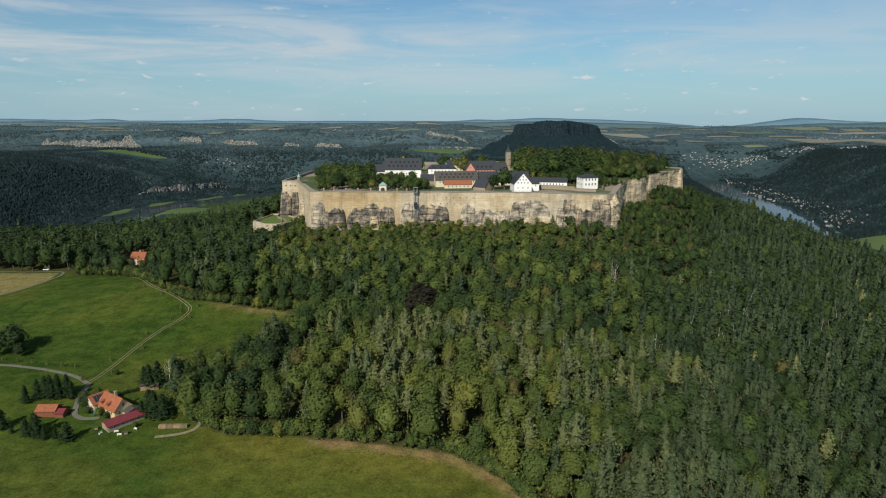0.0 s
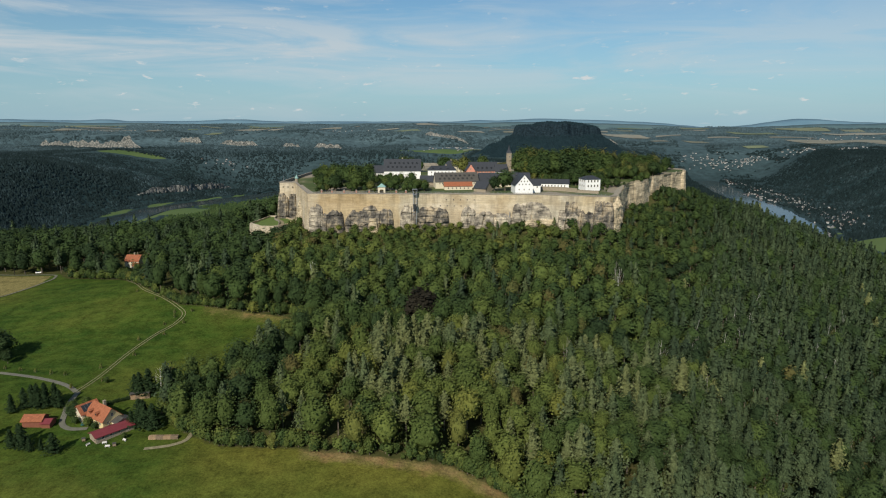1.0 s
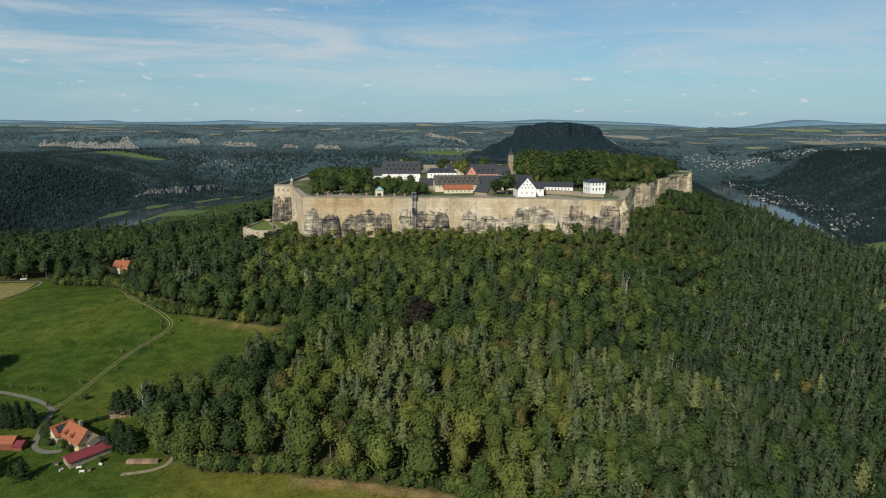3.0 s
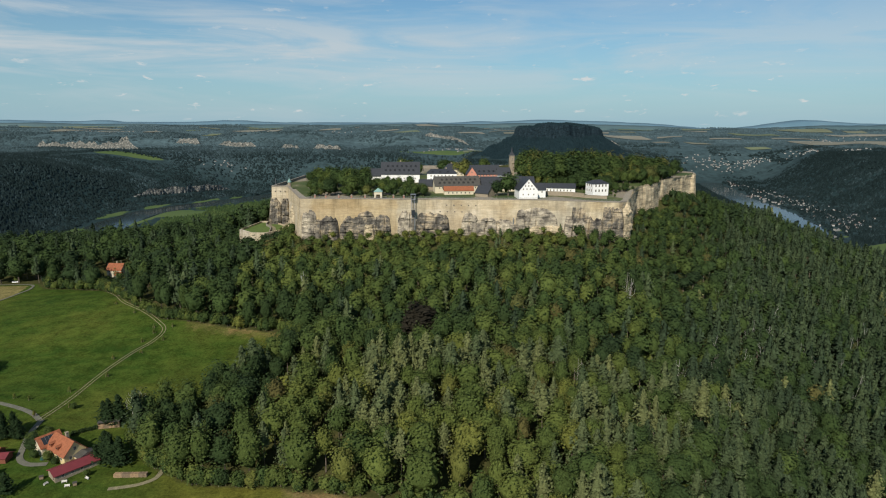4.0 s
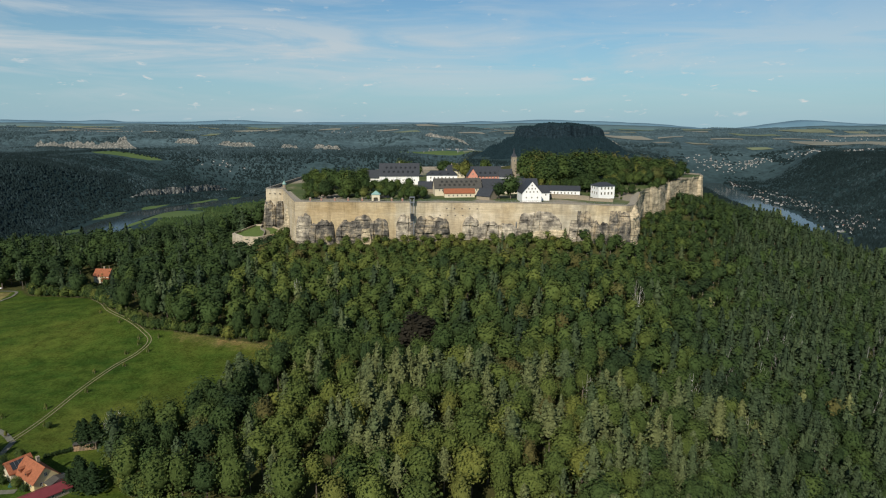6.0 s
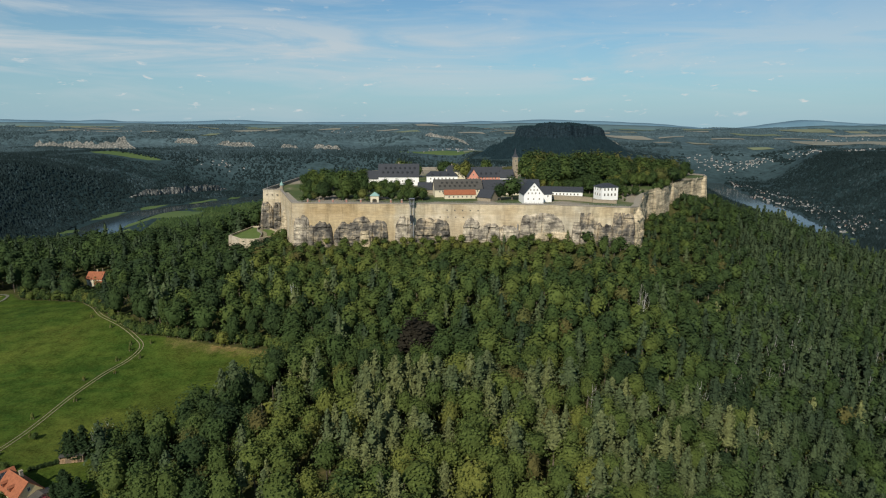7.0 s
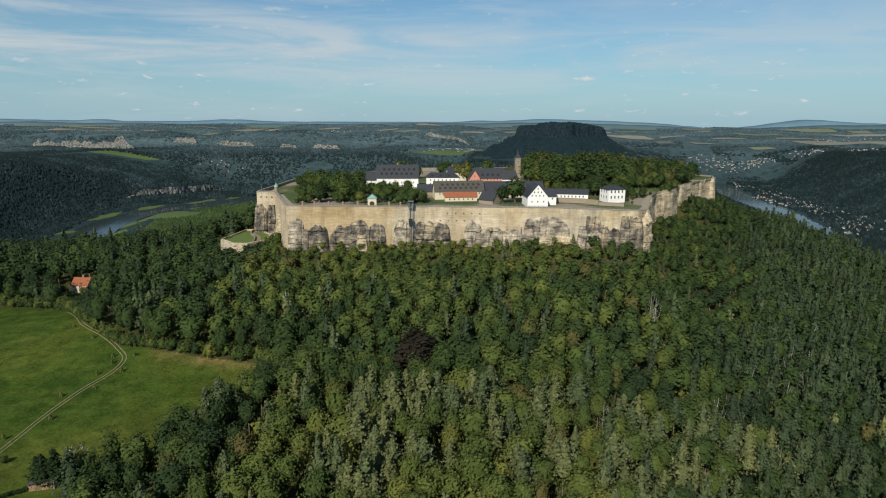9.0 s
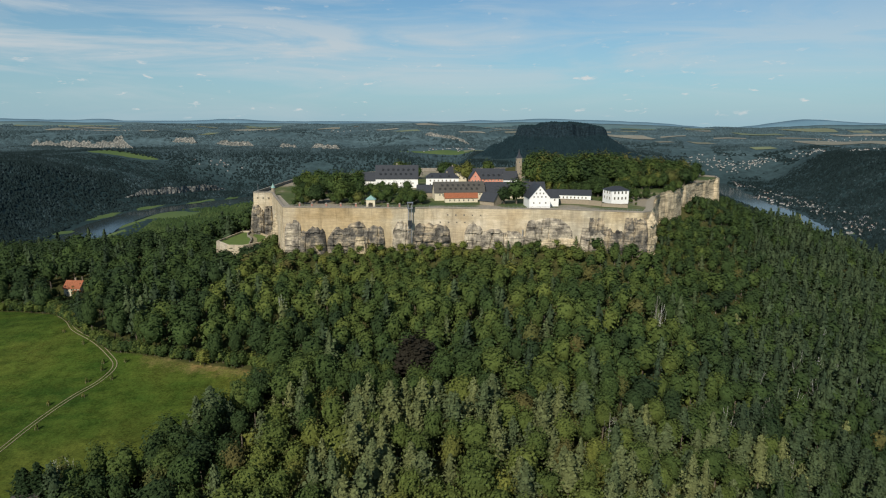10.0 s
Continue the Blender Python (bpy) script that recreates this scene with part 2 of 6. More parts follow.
def ashlar_material():
    k = Mat("rampart_sandstone", 0.9)
    courses = k.noise(0.5, 4, 0.6, (0.25, 0.25, 2.2))
    a = k.ramp(k.noise(0.05, 6, 0.62), [(0.28, (0.42, 0.345, 0.235)), (0.5, (0.54, 0.475, 0.36)), (0.72, (0.62, 0.57, 0.475))])
    a = k.mix(0.62, a, k.ramp(courses, [(0.34, 0.72), (0.66, 1.15)]), "MULTIPLY")
    a = k.mix(1.0, a, k.ramp(k.noise(0.022, 3, 0.5, (1, 1, 0.4)), [(0.36, (1.0, 0.93, 0.80)), (0.5, (1.0, 1.0, 1.0)), (0.64, (0.97, 1.0, 1.05))]), "MULTIPLY")
    br = k.n.new("ShaderNodeTexBrick")
    mp = k.n.new("ShaderNodeMapping")
    mp.inputs["Rotation"].default_value = (radians(90), 0, 0)
    k.l.new(k.where, mp.inputs[0]), k.l.new(mp.outputs[0], br.inputs["Vector"])
    br.inputs["Scale"].default_value, br.inputs["Mortar Size"].default_value = 1.0, 0.035
    br.inputs["Brick Width"].default_value, br.inputs["Row Height"].default_value = 1.5, 0.62
    br.inputs["Color1"].default_value, br.inputs["Color2"].default_value, br.inputs["Mortar"].default_value = (1.05, 1.05, 1.05, 1), (0.86, 0.86, 0.86, 1), (0.66, 0.64, 0.6, 1)
    a = k.mix(0.55, a, br.outputs["Color"], "MULTIPLY")
    streak = k.ramp(k.noise(0.35, 5, 0.65, (1.0, 1.0, 0.09)), [(0.50, 1.0), (0.78, 0.42)])
    a = k.mix(0.75, a, streak, "MULTIPLY")
    sep = k.n.new("ShaderNodeSeparateXYZ")
    k.l.new(k.where, sep.inputs[0])
    along = k.math("DIVIDE", k.math("ADD", k.math("ADD", sep.outputs[0], k.math("MULTIPLY", k.noise(0.2, 2), 3.0)), 150.0), 300.0)
    ages = [(0.0, (1.03, 1.0, 0.94)), (0.165, (1.03, 1.0, 0.94)), (0.17, (0.93, 0.85, 0.70)), (0.385, (0.93, 0.86, 0.72)), (0.39, (0.90, 0.89, 0.84)), (0.46, (0.90, 0.89, 0.84)), (0.465, (1.04, 1.0, 0.93)), (0.70, (1.03, 0.99, 0.92)), (0.705, (0.95, 0.94, 0.90)), (0.85, (0.95, 0.94, 0.90)), (0.855, (1.0, 0.96, 0.86))]
    a = k.mix(1.0, a, k.ramp(along, ages), "MULTIPLY")
    level = k.math("DIVIDE", k.math("SUBTRACT", k.math("ADD", sep.outputs[2], k.math("MULTIPLY", k.noise(0.15, 2), 2.0)), 205.0), 40.0)
    a = k.mix(0.8, a, k.ramp(level, [(0.0, (0.86, 0.84, 0.80)), (0.55, (1.0, 0.99, 0.97)), (0.70, (1.04, 1.02, 1.0)), (0.74, (0.94, 0.90, 0.82)), (0.92, (0.97, 0.93, 0.86)), (0.95, (0.86, 0.83, 0.78))]), "MULTIPLY")
    soot = k.ramp(k.noise(0.11, 6, 0.7, (1, 1, 0.45)), [(0.42, 1.0), (0.66, 0.62)])
    a = k.mix(0.8, a, soot, "MULTIPLY")
    k.bump(br.outputs["Fac"], 0.35, -0.08)
    return k.color(a)


def rock_material(name, lo, mid, hi, layers=1.6):
    k = Mat(name, 0.95)
    a = k.ramp(k.noise(0.16, 7, 0.65), [(0.32, lo), (0.48, mid), (0.64, hi)])
    strata = k.ramp(k.noise(0.7, 6, 0.65, (0.12, 0.12, layers)), [(0.36, 0.52), (0.56, 1.15)])
    crack = k.ramp(k.noise(0.45, 5, 0.7, (1, 1, 0.1)), [(0.36, 0.6), (0.50, 1.04)])
    k.bump(k.noise(1.1, 6, 0.7, (0.5, 0.5, 1.6)), 0.9, 0.7)
    return k.color(k.mix(0.8, k.mix(1.0, a, strata, "MULTIPLY"), crack, "MULTIPLY"))


ashlar = ashlar_material()
rock_dark = rock_material("weathered_sandstone", (0.032, 0.03, 0.028), (0.135, 0.122, 0.10), (0.42, 0.34, 0.225))
rock_grey = rock_material("grey_sandstone", (0.075, 0.067, 0.056), (0.275, 0.24, 0.185), (0.52, 0.45, 0.33))
rock_pale = rock_material("pale_sandstone", (0.20, 0.165, 0.11), (0.40, 0.33, 0.215), (0.56, 0.46, 0.31))
rock_far = rock_material("far_cliff_sandstone", (0.03, 0.04, 0.04), (0.12, 0.125, 0.115), (0.33, 0.31, 0.265), 0.3)
# Table mountain's cliff colour, darkened and blued for cloud shade.
mesa_rock = rock_material("shaded_mesa_sandstone", (0.007, 0.0155, 0.021), (0.014, 0.026, 0.033), (0.024, 0.040, 0.049), 0.3)
mesa_rock.node_tree.nodes["Principled BSDF"].inputs["Specular IOR Level"].default_value = 0.06
coping = plain("coping_stone", (0.27, 0.24, 0.195), 0.9, 0.4, 0.6)
gravel = plain("gravel_track", (0.23, 0.205, 0.12), 0.95, 0.5, 0.6)
asphalt = plain("lane_asphalt", (0.15, 0.147, 0.112), 0.95, 0.4, 0.5)
white_wall = plain("white_render", (0.80, 0.79, 0.75), 0.85, 0.10, 0.4)
cream_wall = plain("cream_render", (0.62, 0.55, 0.40), 0.85, 0.15, 0.4)
yellow_wall = plain("yellow_render", (0.62, 0.50, 0.26), 0.85, 0.2, 0.5)
salmon_wall = plain("salmon_render", (0.55, 0.24, 0.17), 0.85, 0.15, 0.4)
stone_wall = plain("rubble_stone", (0.30, 0.25, 0.18), 0.9, 0.35, 1.2)
slate = plain("slate_roof", (0.038, 0.042, 0.049), 0.6, 0.3, 0.8)
slate_old = plain("weathered_slate_roof", (0.078, 0.073, 0.063), 0.7, 0.35, 0.8)
tile = plain("orange_clay_tiles", (0.30, 0.105, 0.05), 0.8, 0.45, 1.2)
maroon_roof = plain("maroon_sheet_roof", (0.17, 0.035, 0.04), 0.5, 0.2, 0.6)
copper = plain("green_copper", (0.22, 0.36, 0.32), 0.6, 0.2, 1.5)
timber = plain("red_brown_timber", (0.20, 0.075, 0.045), 0.8, 0.3, 1.5)
old_timber = plain("weathered_timber", (0.27, 0.20, 0.13), 0.85, 0.35, 1.5)
steel = plain("painted_steel", (0.24, 0.25, 0.26), 0.5, 0.15, 1.0, 0.4)
glass_dark = plain("window_glass", (0.03, 0.035, 0.04), 0.12, 0.1, 1.0)


def water_material():
    k = Mat("river_water", 0.1)
    k.b.inputs["Specular IOR Level"].default_value = 0.11
    k.bump(k.noise(0.08, 5, 0.6), 0.05, 0.4)
    return k.color(k.ramp(k.noise(0.004, 3), [(0.3, (0.02, 0.028, 0.026)), (0.7, (0.03, 0.04, 0.04))]))


water = water_material()


# ---- mesh helpers ----
def mesh_from(name, verts, faces, mats, slots=None, tint=None, smooth=False):
    """A mesh from arrays of corners and triangles (or quads)."""
    verts, faces = np.asarray(verts, np.float32), np.asarray(faces, np.int32)
    me = bpy.data.meshes.new(name)
    k = faces.shape[1]
    me.vertices.add(len(verts)), me.loops.add(faces.size), me.polygons.add(len(faces))
    me.vertices.foreach_set("co", verts.ravel())
    me.loops.foreach_set("vertex_index", faces.ravel())
    me.polygons.foreach_set("loop_start", np.arange(0, faces.size, k, dtype=np.int32))
    for m in mats:
        me.materials.append(m)
    if slots is not None:
        me.polygons.foreach_set("material_index", np.asarray(slots, np.int32))
    me.polygons.foreach_set("use_smooth", np.broadcast_to(smooth, len(faces)).copy())
    if tint is not None:
        me.attributes.new("tint", "FLOAT", "FACE").data.foreach_set("value", np.asarray(tint, np.float32))
    me.update()
    me.validate()
    return me


def part(name, bm, mats, parent=None, label="", m=None):
    """Links a bmesh as one object, under its thing."""
    me = bpy.data.meshes.new(name)
    bm.normal_update()
    bm.to_mesh(me)
    bm.free()
    for k in mats if isinstance(mats, (list, tuple)) else [mats]:
        me.materials.append(k)
    ob = new(name, me)
    if parent is not None:
        ob.parent = parent
    if m is not None:
        ob.matrix_basis = m
    return tagged(ob, label)


def shared(name, me, parent=None, m=None):
    ob = new(name, me)
    if parent is not None:
        ob.parent = parent
    if m is not None:
        ob.matrix_basis = m
    return ob


def box(bm, x0, y0, z0, x1, y1, z1, slot=0):
    v = [bm.verts.new(p) for p in ((x0, y0, z0), (x1, y0, z0), (x1, y1, z0), (x0, y1, z0), (x0, y0, z1), (x1, y0, z1), (x1, y1, z1), (x0, y1, z1))]
    for f in ((3, 2, 1, 0), (4, 5, 6, 7), (0, 1, 5, 4), (1, 2, 6, 5), (2, 3, 7, 6), (3, 0, 4, 7)):
        bm.faces.new([v[i] for i in f]).material_index = slot


def prism(bm, ring, z0, z1, top=1.0, slot=0):
    """An upright prism over a ring of points; top shrinks its upper face about its middle."""
    cx, cy = sum(p[0] for p in ring) / len(ring), sum(p[1] for p in ring) / len(ring)
    a = [bm.verts.new((x, y, z0)) for x, y in ring]
    b = [bm.verts.new((cx + (x - cx) * top, cy + (y - cy) * top, z1)) for x, y in ring]
    n = len(ring)
    bm.faces.new(a[::-1]).material_index = slot
    bm.faces.new(b).material_index = slot
    for i in range(n):
        bm.faces.new((a[i], a[(i + 1) % n], b[(i + 1) % n], b[i])).material_index = slot


def circle(r, n, cx=0.0, cy=0.0, turn=0.0):
    return [(cx + r * math.cos(turn + 2 * math.pi * i / n), cy + r * math.sin(turn + 2 * math.pi * i / n)) for i in range(n)]


# ---- shape of the land ----
VILLAGES = [(1390, 3340, 60, 30, 26), (1500, 3260, 90, 30, 60), (1640, 3300, 55, 20, 40), (1900, 3270, 70, 45, 26), (2060, 3200, 70, 35, 34), (2400, 3850, 170, 60, 30), (-1010, 2850, 45, 20, 14), (90, 3180, 130, 50, 34), (-2250, 3950, 130, 30, 26), (-1900, 3900, 110, 40, 14), (-700, 4000, 100, 50, 12)]  # x, y, spread, houses
RIM = [(-148, 566), (-134, 567), (-110, 507), (-23, 503.5), (-6, 505), (38, 502), (78, 500), (106, 492), (130, 486), (138, 491), (146, 508), (151, 524), (160, 548), (170, 567), (187, 580), (201, 603), (215, 623), (236, 645), (250, 658), (258, 664), (266, 690), (200, 800), (-40, 780), (-140, 660)]
RIVER = [(1500, 3900), (1360, 3343), (1235, 2760), (1170, 2480), (1146, 2310), (1122, 2130), (1080, 1960), (1030, 1780), (950, 1600), (760, 1400), (400, 1280), (-200, 1280), (-640, 1300), (-840, 1440), (-922, 1622), (-968, 1810), (-984, 1990), (-950, 2130), (-880, 2225), (-760, 2400), (-650, 2600), (-560, 2850)]
MEADOW = [(-700, 495), (-352, 477), (-297, 470), (-281, 453), (-256, 447), (-228, 433), (-200, 406), (-166, 376), (-150, 373), (-120, 367), (-79, 361), (-92, 312), (-106, 287), (-128, 272), (-124, 258), (-108, 244), (-90, 234), (-57, 233), (4, 225), (26, 211), (40, 180), (60, 90), (-700, 90)]


STRAW = [(-420, 480), (-352, 472), (-300, 466), (-294, 444), (-297, 430), (-306, 406), (-420, 385)]


def distance_to(line, x, y, closed):
    """Distance to a polyline, and which points lie inside it where it is closed."""
    pts = np.array(line, float)
    best, inside = np.full(np.shape(x), 1e9), np.zeros(np.shape(x), bool)
    for i in range(len(pts) if closed else len(pts) - 1):
        a, b = pts[i], pts[(i + 1) % len(pts)]
        e = b - a
        k = np.clip(((x - a[0]) * e[0] + (y - a[1]) * e[1]) / (e @ e), 0, 1)
        best = np.minimum(best, np.hypot(x - a[0] - k * e[0], y - a[1] - k * e[1]))
        if e[1] != 0:
            inside ^= ((a[1] > y) != (b[1] > y)) & (x < a[0] + e[0] * (y - a[1]) / e[1])
    return best, inside


def step(a, b, v):
    k = np.clip((v - a) / (b - a), 0, 1)
    return k * k * (3 - 2 * k)


def waves(x, y, size, seed):
    """Smooth made-up relief between about -1 and 1, from a sum of sines."""
    rng = np.random.RandomState(seed)
    total = np.zeros(np.shape(x))
    for o in range(10):
        a, w, ph = rng.uniform(0, 6.28), size * rng.uniform(0.35, 1.3), rng.uniform(0, 6.28)
        total = total + np.sin((x * math.cos(a) + y * math.sin(a)) * 6.28 / w + ph)
    return total / 4.0


def near_land(x, y):
    d, inside = distance_to(RIM, x, y, True)
    d = np.where(inside, 0, d)
    X, Y = x / 100, y / 100
    u = np.clip((x - 50 - 0.3 * (y - 300)) / 20, -30, 30)
    drop = 20 * np.log1p(np.exp(u))
    h = 150.5 - 3.64 * X + 8.61 * Y + 1.713 * X * Y + 0.34 * X * X * (x < 0) + 21.45 * np.exp(-d / 50) - 0.38 * drop
    h = h + 8.25 * np.exp(-(((x + 190) / 90) ** 2 + ((y - 400) / 60) ** 2)) + 0.8 * waves(x, y, 160, 5)
    brink, _ = distance_to([(120, 474), (142, 482), (162, 508), (190, 556), (222, 605), (255, 648), (270, 670)], x, y, False)
    h = h + 13 * np.exp(-(((x - 222) / 38) ** 2 + ((y - 612) / 45) ** 2)) + 12 * np.exp(-((x - 318) / 62) ** 2 - ((y - 640) / 62) ** 2)
    h = h + 9 * np.exp(-(((x - 178) / 24) ** 2 + ((y - 533) / 34) ** 2)) + 6.5 * np.exp(-(brink / 20) ** 2) + 6 * np.exp(-(((x - 400) / 70) ** 2 + ((y - 690) / 50) ** 2))
    back = 15 * np.log1p(np.exp(np.clip((y - 605) / 15, -30, 30)))
    back_east = 15 * np.log1p(np.exp(np.clip((y - 705) / 15, -30, 30)))
    return h - 0.45 * back * step(140, 220, -x) - 0.45 * back_east * step(245, 330, x)


def far_land(x, y):
    d, _ = distance_to(RIVER, x, y, False)
    _, within = distance_to(RIVER, x, y, True)
    east_bank = step(850, 1000, x) * ~within
    fade = step(2650 + 350 * step(-200, 500, x), 3050 + 550 * step(-200, 500, x), y)
    plain_ = 150 + 7 * waves(x, y, 900, 11)
    inner = step(-1000, -850, x) * (1 - step(-100, 300, x)) * step(1250, 1400, y)
    h = -4 + 8 * step(46, 72, d) + (plain_ - 4) * step(90 + 60 * inner + 140 * east_bank, 450 + 40 * step(0, 600, x) + 890 * inner + 90 * east_bank + 420 * step(2150, 2600, y) * step(-300, -600, x) * ~within, d)
    h = h * (1 - fade) + plain_ * fade
    west = 1 - step(500, 1300, x)
    brow = y - 3420 - 60 * waves(x, y, 900, 4)
    h = h + (70 * step(0, 260, brow) + 30 * step(3700, 4600, y)) * west + (1 - west) * 85 * step(3300, 4700, y)
    r = np.hypot((x - 432) / 1.35, y - 2340)
    h = h + 18 * np.exp(-(((x + 1450) / 210) ** 2 + ((y - 2850) / 70) ** 2))
    return h + 45 * np.exp(-(r / 230) ** 2) + 7 * waves(x, y, 700, 23) * step(2700, 3300, y)


def land(x, y):
    x, y = np.asarray(x, float), np.asarray(y, float)
    w = step(640, 1150, np.hypot(x, y - 150))
    return np.maximum((1 - w) * np.maximum(near_land(x, y), 2) + w * far_land(x, y), -4)


def axis(lo, hi, near_lo, near_hi, fine, grow):
    mid = list(np.arange(near_lo, near_hi + 0.1, fine))
    s, v = fine, near_hi
    while v < hi:
        s = min(s * grow, 70)
        v += s
        mid.append(v)
    s, v = fine, near_lo
    while v > lo:
        s = min(s * grow, 70)
        v -= s
        mid.insert(0, v)
    return np.array(mid)


def patches(x, y):
    """How far inside a far meadow a place lies: above 0.5 is grass."""
    d, _ = distance_to(RIVER, x, y, False)
    south = 1.5 - (((x - 655) / 50) ** 2 + ((y - 880) / 62) ** 2)
    middle = 1.5 - (((x + 50) / 330) ** 2 + ((y - 3080) / 60) ** 2)
    knoll = 1.5 - (((x + 1400) / 190) ** 2 + ((y - 2770) / 38) ** 2)
    bank = np.where((y > 1500) & (x < 0) & (y < 2450), 1.0 - np.abs(d - 66) / 24, 0)
    holm = 1.5 - (((x + 845) / 75) ** 2 + ((y - 2000) / 85) ** 2)
    quay = np.where((x > 900) & (y < 1850) & (y > 1500), 0.9 - np.abs(d - 84) / 18, 0)
    return np.clip(np.maximum.reduce([south, middle, knoll, bank, holm, quay]), 0, 1)


gx, gy = axis(-4600, 4600, -420, 460, 5, 1.06), axis(-300, 5250, 60, 720, 5, 1.045)
GX, GY = np.meshgrid(gx, gy)
GZ = land(GX, GY)
nx, ny = len(gx), len(gy)
idx = np.arange(nx * ny).reshape(ny, nx)
quads = np.stack([idx[:-1, :-1], idx[:-1, 1:], idx[1:, 1:], idx[1:, :-1]], -1).reshape(-1, 4)
CX, CY = (GX[:-1, :-1] + GX[1:, 1:]).ravel() / 2, (GY[:-1, :-1] + GY[1:, 1:]).ravel() / 2
slot = np.where(np.hypot(CX, CY - 150) > 760, 1, 0)
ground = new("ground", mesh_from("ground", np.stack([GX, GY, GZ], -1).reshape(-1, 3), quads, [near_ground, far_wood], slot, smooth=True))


def lay(name, values):
    ground.data.attributes.new(name, "FLOAT", "POINT").data.foreach_set("value", np.asarray(values, np.float32).ravel())


edge, in_meadow = distance_to(MEADOW, GX, GY, True)
lay("meadow", np.clip(np.where(in_meadow, edge, -edge) / 20 + 0.5, 0, 1))
straw_edge, in_straw = distance_to(STRAW, GX, GY, True)
lay("straw", np.clip(np.where(in_straw, straw_edge, -straw_edge) / 20 + 0.5, 0, 1))
lay("patch", patches(GX, GY))
# Haze painted by distance: marks ground that turns paler and bluer.
lay("far_haze", step(2600, 3300, GY - 420 * step(500, 900, GX)))
river_gap, _ = distance_to(RIVER, GX, GY, False)
lay("open", step(2550, 2750, GY) * step(500, 760, river_gap))
lay("dry", np.clip(0.95 - edge / 12, 0, 1) * ((GY < 330) & (GX > -60)) + 0.6 * np.clip(1 - edge / 20, 0, 1) * ((GY > 340) & (GX > -150)))
lay("olive", np.clip(1.05 - edge / 48, 0, 1) * step(-125, -70, GX))
# Shade on the valley sides, carried as a mask for darker ground.
lay("spruce", step(2850, 2550, GY) * step(-150, -350, GX) + step(3000, 2750, GY) * step(700, 900, GX) * step(200, 260, river_gap))
tagged(ground, "green meadows, wooded hillsides and far fields down to a river valley", "ground", kind="structure")


def ground_at(x, y):
    """Height of the ground sheet itself."""
    i = np.clip(np.searchsorted(gx, x) - 1, 0, nx - 2)
    j = np.clip(np.searchsorted(gy, y) - 1, 0, ny - 2)
    u, v = (x - gx[i]) / (gx[i + 1] - gx[i]), (y - gy[j]) / (gy[j + 1] - gy[j])
    return GZ[j, i] * (1 - u) * (1 - v) + GZ[j, i + 1] * u * (1 - v) + GZ[j + 1, i] * (1 - u) * v + GZ[j + 1, i + 1] * u * v


def spline(pts, per):
    """Points along a smooth curve through pts."""
    p = [Vector(q) for q in pts]
    out_pts = []
    for i in range(len(p) - 1):
        a, b, c, d = p[max(i - 1, 0)], p[i], p[i + 1], p[min(i + 2, len(p) - 1)]
        for k in range(per):
            t = k / per
            out_pts.append(0.5 * (2 * b + (c - a) * t + (2 * a - 5 * b + 4 * c - d) * t * t + (3 * b - a - 3 * c + d) * t ** 3))
    return out_pts + [p[-1]]


def ribbon(name, pts, width, mat, lift, across=3, level=None, per=8):
    """A strip that follows a curve over the ground."""
    c = spline(pts, per)
    verts, faces = [], []
    for i, p in enumerate(c):
        t = (c[min(i + 1, len(c) - 1)] - c[max(i - 1, 0)]).normalized()
        for k in range(across + 1):
            w = width * (k / across - 0.5) * (1 + 0.03 * math.sin(i * 1.7))
            q = Vector((p[0] - t[1] * w, p[1] + t[0] * w))
            verts.append((q.x, q.y, level if level is not None else float(ground_at(q.x, q.y)) + lift))
    n = across + 1
    for i in range(len(c) - 1):
        for k in range(across):
            faces.append((i * n + k, i * n + k + 1, (i + 1) * n + k + 1, (i + 1) * n + k)[::-1])
    return new(name, mesh_from(name, verts, faces, [mat], smooth=True))


river = ribbon("river", RIVER, 116, water, 0, level=0.0)
tagged(river, "broad calm river winding through the valley", "river", kind="structure")


# ---- fortress rock and ramparts ----
RIM_Z = [244, 244, 241, 241, 241, 241, 241, 241, 241, 241, 241.8, 242.5, 243.5, 244, 244.5, 244.7, 245, 245.5, 246, 246, 246, 246, 246, 245]


def plateau_at(x, y):
    return 239.9 + 3.0 * float(step(515, 650, y)) + 2.0 * float(step(60, 200, x)) * float(step(560, 650, y))


def rampart_ring(step_m=1.6):
    """Points along the rim with outward direction, height of the top and whether the face is bare rock."""
    out_ring = []
    n = len(RIM)
    for i in range(n):
        a, b = Vector(RIM[i]), Vector(RIM[(i + 1) % n])
        e = b - a
        k = max(1, int(e.length / step_m))
        nrm = Vector((e.y, -e.x)).normalized()
        bare = 9 <= i <= 18
        for j in range(k):
            t = j / k
            out_ring.append((a + e * t, nrm, RIM_Z[i] * (1 - t) + RIM_Z[(i + 1) % n] * t, bare))
    return out_ring


